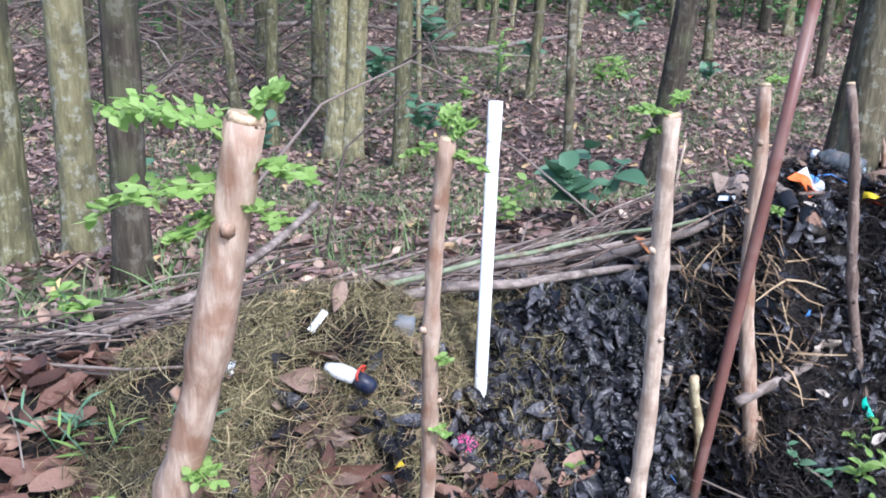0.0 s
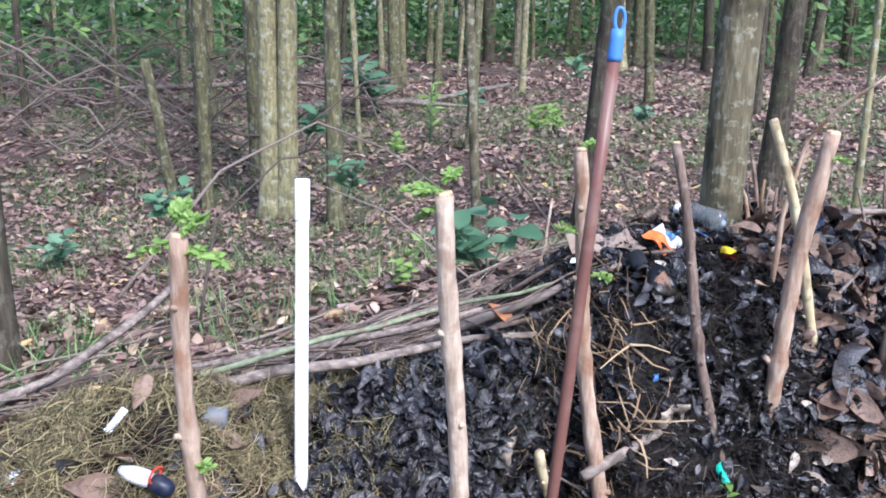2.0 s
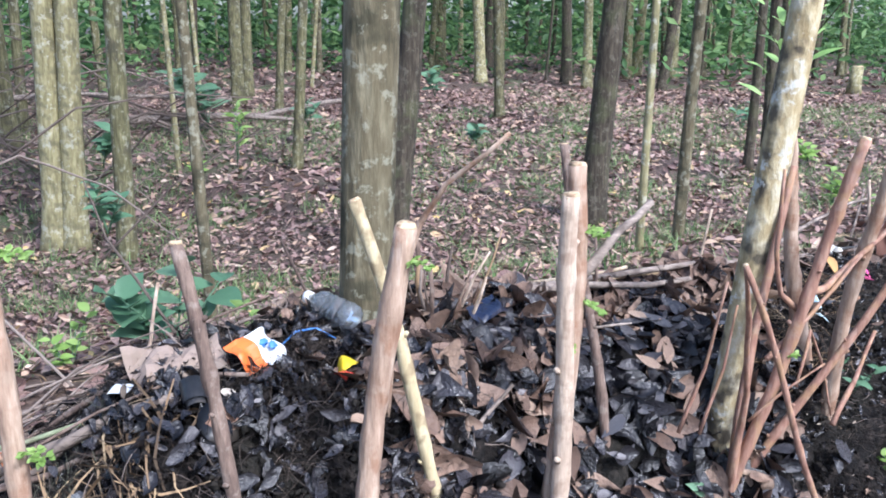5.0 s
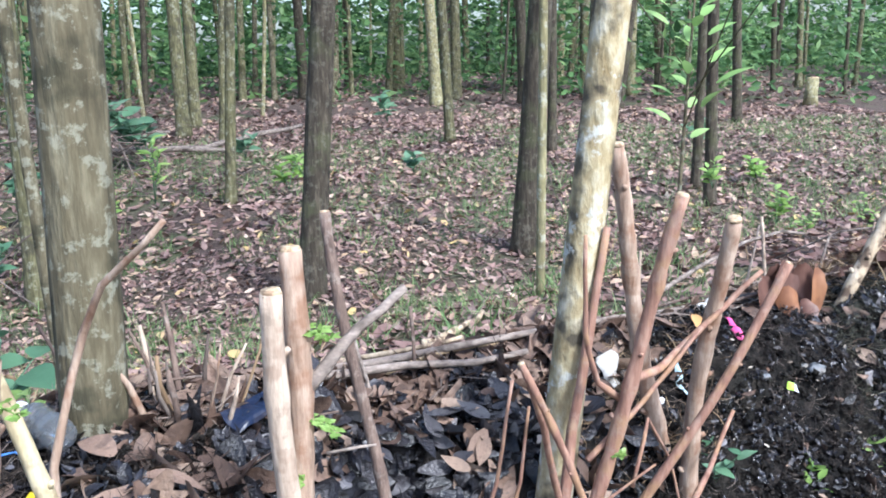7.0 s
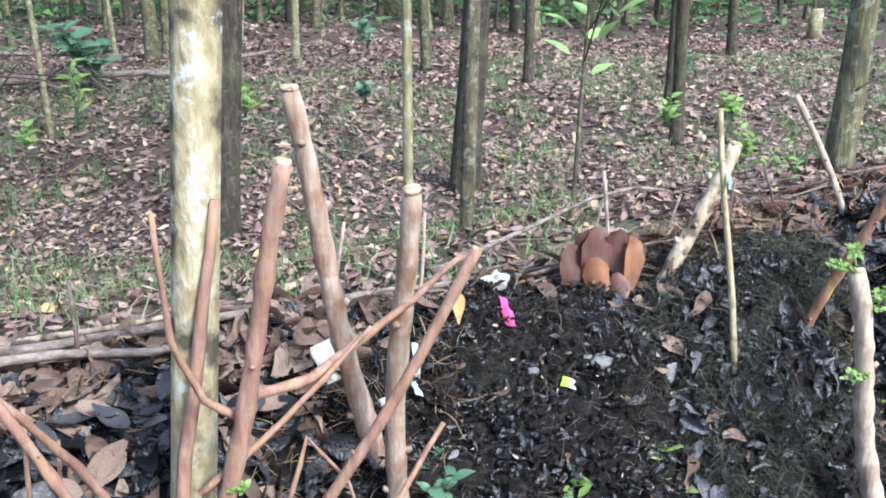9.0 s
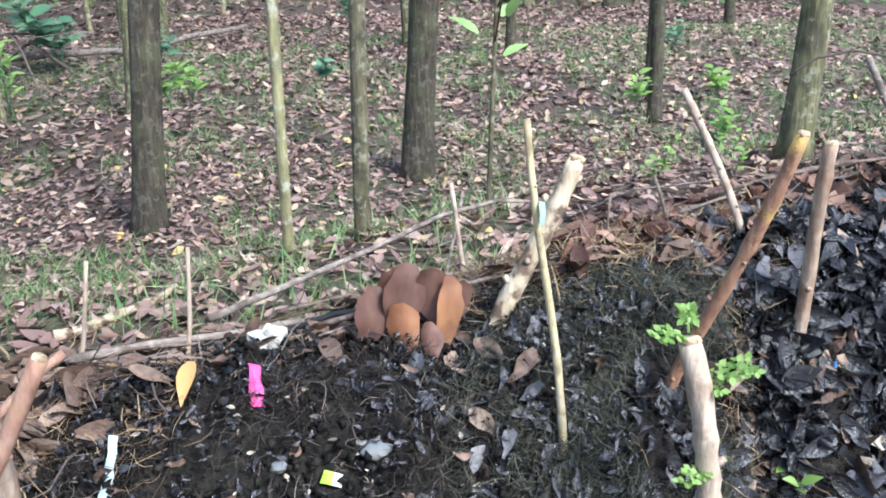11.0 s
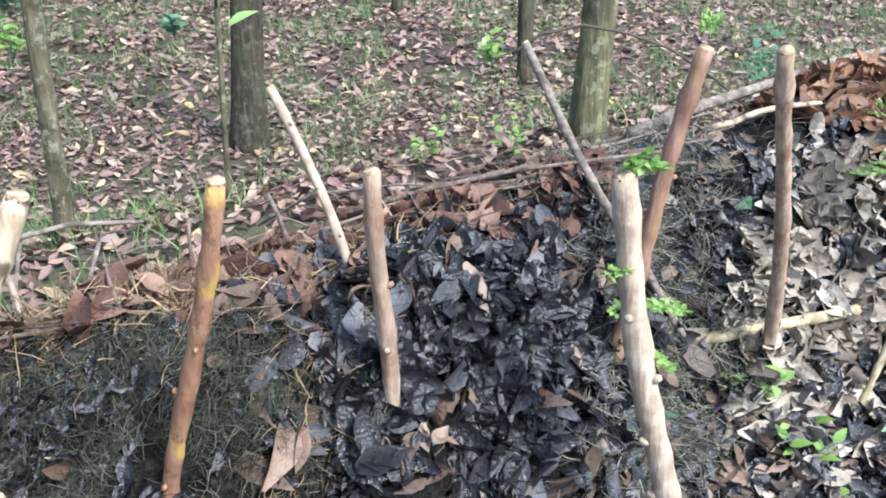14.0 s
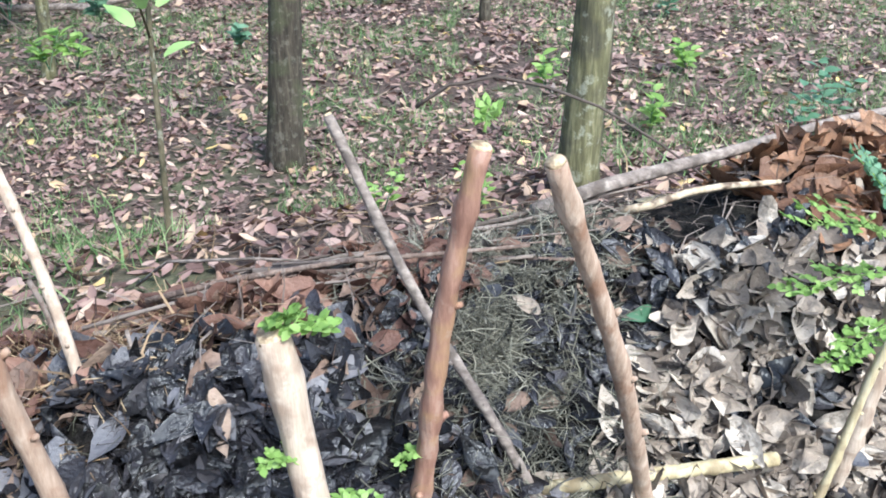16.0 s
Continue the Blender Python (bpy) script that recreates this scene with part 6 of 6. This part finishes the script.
crumpled("white_bag", "white plastic scrap beside twigs", "plastic scrap", 0.04, 0.025, [WHITE_FOIL], 0.72, 2.08, 20, 10, 0.03, 0.01, 18)

crumpled("yellow_scrap", "small crumpled yellow scrap beside a stake", "plastic scrap", 0.022, 0.02, [YELLOW_PLASTIC], -0.046, 1.335, 30, 10, 0.02, 0.014, 41)
crumpled("red_scrap", "small red and orange plastic scrap", "plastic scrap", 0.02, 0.01, [RED_PLASTIC], 0.116, 1.351, 10, 10, 0.02, 0.008, 42)
crumpled("white_bag", "small white plastic scrap on dark compost", "plastic scrap", 0.02, 0.016, [WHITE_FOIL], 2.284, 2.529, 10, 20, 0.02, 0.01, 43)
cord_line = [(0.36, 1.53), (0.40, 1.545), (0.43, 1.55), (0.47, 1.535), (0.50, 1.55)]
tagged(Geo().tube([at(x, y, 0.014 + 0.008 * (k % 2)) for k, (x, y) in enumerate(cord_line)], [0.0016] * 5, 6).make("cord", BLUE_PLASTIC), "thin blue thread on dark compost", "cord")
bottle = tagged(new("plastic_bottle"), "clear ribbed plastic bottle lying on the heap", "bottle")
glass = bpy.data.materials.new("clear_plastic")
glass.use_nodes = True
gb = glass.node_tree.nodes["Principled BSDF"]
gb.inputs["Base Color"].default_value = (0.82, 0.86, 0.88, 1)
gb.inputs["Transmission Weight"].default_value, gb.inputs["Roughness"].default_value, gb.inputs["IOR"].default_value = 0.9, 0.07, 1.4
prof = [(0.0, 0.012), (0.004, 0.024), (0.02, 0.028), (0.032, 0.0262), (0.044, 0.0285), (0.056, 0.0262), (0.068, 0.0285), (0.08, 0.0262), (0.092, 0.0285), (0.105, 0.025), (0.12, 0.014), (0.135, 0.0115)]
Geo().tube([(0, p[0], 0) for p in prof], [p[1] for p in prof], 20).make("body", glass, bottle)
Geo().tube([(0, 0.132, 0), (0, 0.147, 0)], [0.0135, 0.0135], 16).make("bottle_cap", WHITE_PLASTIC, bottle, "white screw cap")
bottle.matrix_world = Matrix.Translation((1.13, 2.255, 1.2)) @ pose(0, 0, 0, 6, 0, 40)

plate = tagged(new("lid"), "dark round plastic lid holding brown soil", "lid")
Geo().tube([(0, 0, 0), (0, 0, 0.004), (0, 0, 0.008), (0, 0, 0.004)], [0.03, 0.04, 0.043, 0.036], 24).make("rim", BLACK_PLASTIC, plate)
Geo().blob((0, 0, 0.004), (0.032, 0.024, 0.006), 0.3, 3).make("soil_fill", HUSK, plate, "brown damp soil")
lay(plate, 0.889, 1.965, 0.03, 0, 10)
cup = tagged(new("pipe_ring"), "broken ring of dark plastic pipe", "pipe piece")
hollow(Geo(), (0, 0, 0), (0, 0.035, 0.02), 0.02, 0.0165).make("ring", BLACK_PLASTIC, cup)
lay(cup, 0.846, 2.0, 0.03, 30)
husk = tagged(new("husk"), "curled pale brown husk half buried in dark leaves", "husk")
Geo().tube([(0.03 * math.cos(i * 0.5), 0.03 * math.sin(i * 0.5), 0.004 * math.sin(i)) for i in range(10)], [0.004, 0.008, 0.01, 0.011, 0.012, 0.012, 0.011, 0.009, 0.007, 0.004], 8, 0.2).make("shell", M["leaf_pale"], husk)
lay(husk, 0.49, 1.725, 0.012, 40, 30)
shoe = tagged(new("bottle_neck"), "dirty white plastic container with black cap and red string", "container")
Geo().tube([(0, 0, 0), (0.025, 0, 0), (0.05, 0, 0), (0.062, 0, 0)], [0.008, 0.015, 0.015, 0.012], 14).make("body", WHITE_PLASTIC, shoe)
Geo().tube([(0.06, 0, 0), (0.07, 0, -0.003), (0.092, 0, -0.008), (0.1, 0, -0.01)], [0.013, 0.017, 0.015, 0.008], 14).make("cap", NAVY, shoe, "black rubber end")
Geo().tube([(0.066 + 0.002 * math.cos(i), 0.02 * math.cos(i * 0.7), 0.012 + 0.012 * math.sin(i * 0.7)) for i in range(10)], [0.0022] * 10, 6).make("string", RED_PLASTIC, shoe, "red string loop")
shoe.matrix_world = Matrix.Translation(at(-0.20, 1.46, 0.02)) @ pose(0, 0, 0, 0, 12, -15)
fluff = tagged(new("feather_tuft"), "tuft of white and pink fluff in the straw", "fluff")
tv = Geo()
for k in range(120):
    d = Vector((random.gauss(0, 1), random.gauss(0, 1), abs(random.gauss(0, 1)))).normalized()
    tv.tube([d * 0.004, d * random.uniform(0.014, 0.026)], [0.0012, 0.0005], 4)
tagged(tv.make("fluff", PINK, fluff), kind="stuff")
fluff.location = at(0.07, 1.425, 0.01)
crumpled("pink_rag", "twisted bright pink cloth strip in dark soil", "rag", 0.02, 0.085, [PINK], 2.544, 2.695, -40, 10, 0.03, 0.012, 31, 0.008)
Geo_leaf_things = (
    ("yellow_leaf", "dry yellow leaf hanging on dark soil", 2.447, 2.68, 0.085, 0.028, "leaf_yellow", 172, -14, 0.045), ("green_leaf", "fallen green leaf on the heap", 0.28, 1.45, 0.075, 0.04, "leaf_deep", 180, 5, 0.02),
    ("green_leaf", "dark green leaf among bleached leaves", 4.43, 3.28, 0.085, 0.03, "leaf_deep", 95, 20, 0.04), ("orange_leaf", "curled orange leaf on the brushwood", 0.53, 2.07, 0.075, 0.035, "leaf_orange", 120, 60, 0.06),
    ("grey_blue_leaf", "slate grey hanging leaf", 3.96, 2.99, 0.085, 0.03, "leaf_black", 95, 10, 0.05), ("brown_leaf", "large reddish brown curled leaf", -0.28, 1.30, 0.11, 0.045, "leaf_red", 170, 5, 0.03),
    ("brown_leaf", "large dull brown leaf among black leaves", 3.82, 3.03, 0.085, 0.035, "leaf_brown", 150, 10, 0.04), ("brown_leaf", "large pale brown leaf on dark leaves", 1.30, 2.15, 0.10, 0.03, "leaf_brown", 200, 10, 0.04),
    ("brown_leaf", "broad tan leaf on black leaves", 1.18, 2.24, 0.085, 0.045, "leaf_brown", 90, 5, 0.04), ("yellow_leaf", "small yellow leaf on brown litter", 1.80, 2.75, 0.035, 0.02, "leaf_yellow", 20, 5, 0.04), ("green_leaf", "green leaf tip on dark leaves", 1.85, 2.18, 0.06, 0.03, "leaf_deep", 60, 10, 0.03),
    ("green_leaf", "large olive green leaf at the heap's foot", 2.72, 2.36, 0.11, 0.04, "leaf_wood", 80, 5, 0.03), ("green_leaf", "large pale green leaf at the heap's foot", 2.80, 2.42, 0.10, 0.035, "leaf_deep", 120, 5, 0.03),
    ("yellow_leaf", "long pale yellow leaf on black leaves", 1.90, 2.13, 0.08, 0.02, "leaf_yellow", 75, 5, 0.03))
for name, label, x, y, ln, wd, mt, spin, lean, lift in Geo_leaf_things:
    ob = tagged(Geo().leaf(Matrix.Translation((0, -ln / 2, 0)), ln, wd, -0.8, 0.35, 7).make(name, M[mt]), label, "leaf")
    lay(ob, x, y, lift, spin, lean)
clump = tagged(new("leaf_clump"), "cluster of large orange-brown curled dead leaves", "leaf")
clump.location = at(2.84, 2.895, -0.002)
for dx, dy, dz, turn, drop, spin, ln, wd, tone, curl, fold in (
        (0.05, -0.02, 0.12, 8, -102, 3, 0.15, 0.05, "leaf_copper", 0.5, -0.25), (0.01, 0.0, 0.13, -14, -98, -5, 0.14, 0.075, "leaf_maroon", -0.6, 0.4), (-0.02, 0.012, 0.135, 16, -95, 6, 0.14, 0.08, "leaf_maroon", 0.7, -0.4),
        (-0.05, -0.022, 0.075, -16, -110, -10, 0.1, 0.062, "leaf_copper", -0.5, 0.4), (-0.06, 0.02, 0.125, -22, -98, 14, 0.13, 0.078, "leaf_maroon", -0.8, 0.5), (-0.085, 0.01, 0.1, 14, -104, 14, 0.12, 0.07, "leaf_maroon", 0.6, -0.3),
        (0.085, 0.02, 0.09, 26, -106, -24, 0.11, 0.05, "leaf_maroon", -0.7, 0.4), (0.0, -0.04, 0.045, -20, -128, -18, 0.08, 0.045, "leaf_maroon", 0.8, 0.5)):
    g = Geo().leaf(Matrix.Translation((dx, dy, dz)) @ pose(0, 0, 0, 0, turn, spin) @ pose(0, 0, 0, drop, 0, 0), ln, wd, curl, fold, 9)
    g.v = [tuple(Vector(p) + Vector((0.006 * noise.noise(Vector(p) * 45 + Vector((dx * 90, 0, 0))), 0.008 * noise.noise(Vector(p) * 38 + Vector((0, 5, 0))), 0))) for p in g.v]
    g.make("leaf", M[tone], clump)
foil = tagged(Geo().blob((0, 0, 0), (0.026, 0.023, 0.03), 0.35, 5, 11, 16).make("paper_ball", PAPER, smooth=False), "crumpled dirty white paper ball on the heap", "paper")
foil.location = (2.566, 2.85, 1.132)
for x, y, s, mat, label in ((2.718, 2.645, (0.024, 0.018, 0.014), STONE, "dark rounded stone in the compost"), (-0.075, 1.585, (0.028, 0.022, 0.022), STONE, "grey rounded stone in the straw"), (2.50, 2.93, (0.016, 0.012, 0.01), STONE, "small pale grey stone"),
                            (-0.255, 1.60, (0.04, 0.016, 0.014), FOAM, "tan lump of foam on the straw"), (2.70, 2.655, (0.009, 0.007, 0.006), PAPER, "small white fragment in dark soil"), (2.571, 2.61, (0.014, 0.012, 0.007), STONE, "flat bluish stone in dark soil"),
                            (2.80, 2.93, (0.01, 0.008, 0.006), FOAM, "small yellow crumb on dark soil"), (3.16, 3.2, (0.008, 0.008, 0.008), RED_PLASTIC, "tiny red berry on straw"), (0.66, 1.99, (0.012, 0.012, 0.01), STONE, "small dark stone beside the brushwood")):
    ob = tagged(Geo().blob((0, 0, 0), s, 0.25, int(x * 100) % 90, 8, 12).make("stone" if mat is STONE else "fragment", mat), label, "stone" if mat is STONE else "fragment")
    ob.location = at(x, y, s[2] * 0.5)
ringthing = tagged(Geo().tube([(0.0085 * math.cos(i * math.pi / 8), 0.0085 * math.sin(i * math.pi / 8), 0) for i in range(17)], [0.0035] * 17, 8, cap=False).make("seed_ring", HUSK), "small brown ring-shaped seed husk", "husk")
lay(ringthing, 2.601, 2.637, 0.006)
hose = tagged(Geo().tube([at(2.42, 3.02, 0.02), at(2.55, 2.98, 0.025), at(2.68, 2.98, 0.03), at(2.80, 2.96, 0.03), at(2.87, 2.89, 0.015), at(2.90, 2.82, 0.0)], [0.006] * 6, 10).make("hose", BLACK_PLASTIC), "piece of thin black hose on the heap", "hose")
cord = tagged(Geo().tube([at(0.98, 2.24, 0.01), at(1.01, 2.26, 0.03), at(1.05, 2.27, 0.035), at(1.09, 2.26, 0.02)], [0.0022] * 4, 6).make("cord", BLUE_PLASTIC), "thin blue cord beside a bottle", "cord")
cane = tagged(new("bamboo_piece"), "cut piece of pale bamboo on bleached leaves", "bamboo")
cane.location = (4.235, 3.115, 0.945)
bd = Vector((0.40, 0.03, 0.012))
Geo().tube([bd * t for t in (0, 0.3, 0.31, 0.33, 0.34, 0.7, 0.71, 0.73, 0.74, 1)], [0.0125, 0.0122, 0.0138, 0.0138, 0.0122, 0.012, 0.0136, 0.0136, 0.012, 0.0118], 14).make("culm", M["stake_yellow"], cane)
chunk = tagged(new("stick_piece"), "short thick broken stick lying on the heap", "stick")
chunk.location = (0.655, 1.668, 0.803)
cd = Vector((0.835, 1.745, 0.862)) - chunk.location
Geo().tube([cd * t for t in (0, 0.2, 0.5, 0.8, 1)], [0.011, 0.0125, 0.0115, 0.012, 0.008], 10, 0.08).make("wood", GREYB, chunk)
shred = crumpled("cloth_shred", "pale teal shred of cloth tied to a stick", "cloth", 0.011, 0.036, [PALE_TEAL], 2.99, 2.69, 0, 0, 0, 0.01, 21)
shred.matrix_world = Matrix.Translation((2.998, 2.68, 1.385)) @ pose(0, 0, 0, 75, 15, 10)

# ---- single large leaves on the heap ----
leaf_rng = random.Random(5)
LEAF_MESHES = {}
for tone in ("leaf_black", "leaf_brown", "leaf_red", "leaf_pale", "leaf_slate", "leaf_rust"):
    for k, (curl, fold, wd) in enumerate(((0.9, 0.5, 0.42), (-0.9, 0.4, 0.36), (1.3, 0.6, 0.5), (-0.5, 0.5, 0.4))):
        src_ob = Geo().leaf(Matrix.Translation((0, -0.5, 0)), 1.0, wd, curl, fold, 6).make("leaf", M[tone])
        LEAF_MESHES[tone, k] = src_ob.data
        bpy.data.objects.remove(src_ob)
ZONES = ((30, -1.1, -0.58, -0.5, 0.2, "leaf_red", 0.08, 0.13), (16, -0.4, 0.1, -0.6, -0.3, "leaf_brown", 0.07, 0.11), (34, 1.2, 2.1, -0.3, 0.5, "leaf_brown", 0.06, 0.1), (26, 1.2, 2.1, -0.3, 0.45, "leaf_black", 0.06, 0.1),
         (24, 3.45, 4.05, -0.2, 0.4, "leaf_black", 0.06, 0.1), (10, 3.45, 4.1, 0.0, 0.45, "leaf_brown", 0.06, 0.09), (46, 4.35, 5.0, -0.1, 0.28, "leaf_pale", 0.06, 0.11), (60, 4.8, 5.4, 0.3, 0.7, "leaf_rust", 0.09, 0.14),
         (26, 3.4, 4.8, -0.6, -0.05, "leaf_pale", 0.05, 0.085), (20, 3.3, 4.8, -0.6, -0.05, "leaf_slate", 0.05, 0.085), (14, 3.3, 4.8, -0.6, -0.05, "leaf_brown", 0.05, 0.085), (12, 3.45, 4.05, -0.15, 0.4, "leaf_slate", 0.06, 0.09), (12, 1.3, 2.1, -0.2, 0.45, "leaf_slate", 0.05, 0.08))
for n, x0, x1, v0, v1, tone, s0, s1 in ZONES:
    for k in range(n):
        x, v = leaf_rng.uniform(x0, x1), leaf_rng.uniform(v0, v1)
        y = v / 0.95 + 1.55 + 0.33 * x
        ob = new("leaf", LEAF_MESHES[tone, leaf_rng.randrange(4)])
        ob.parent = heap
        s = leaf_rng.uniform(s0, s1)
        lay(ob, x, y, 0.016, leaf_rng.uniform(0, 360), leaf_rng.uniform(-22, 22))
        ob.scale = (s, s, s)
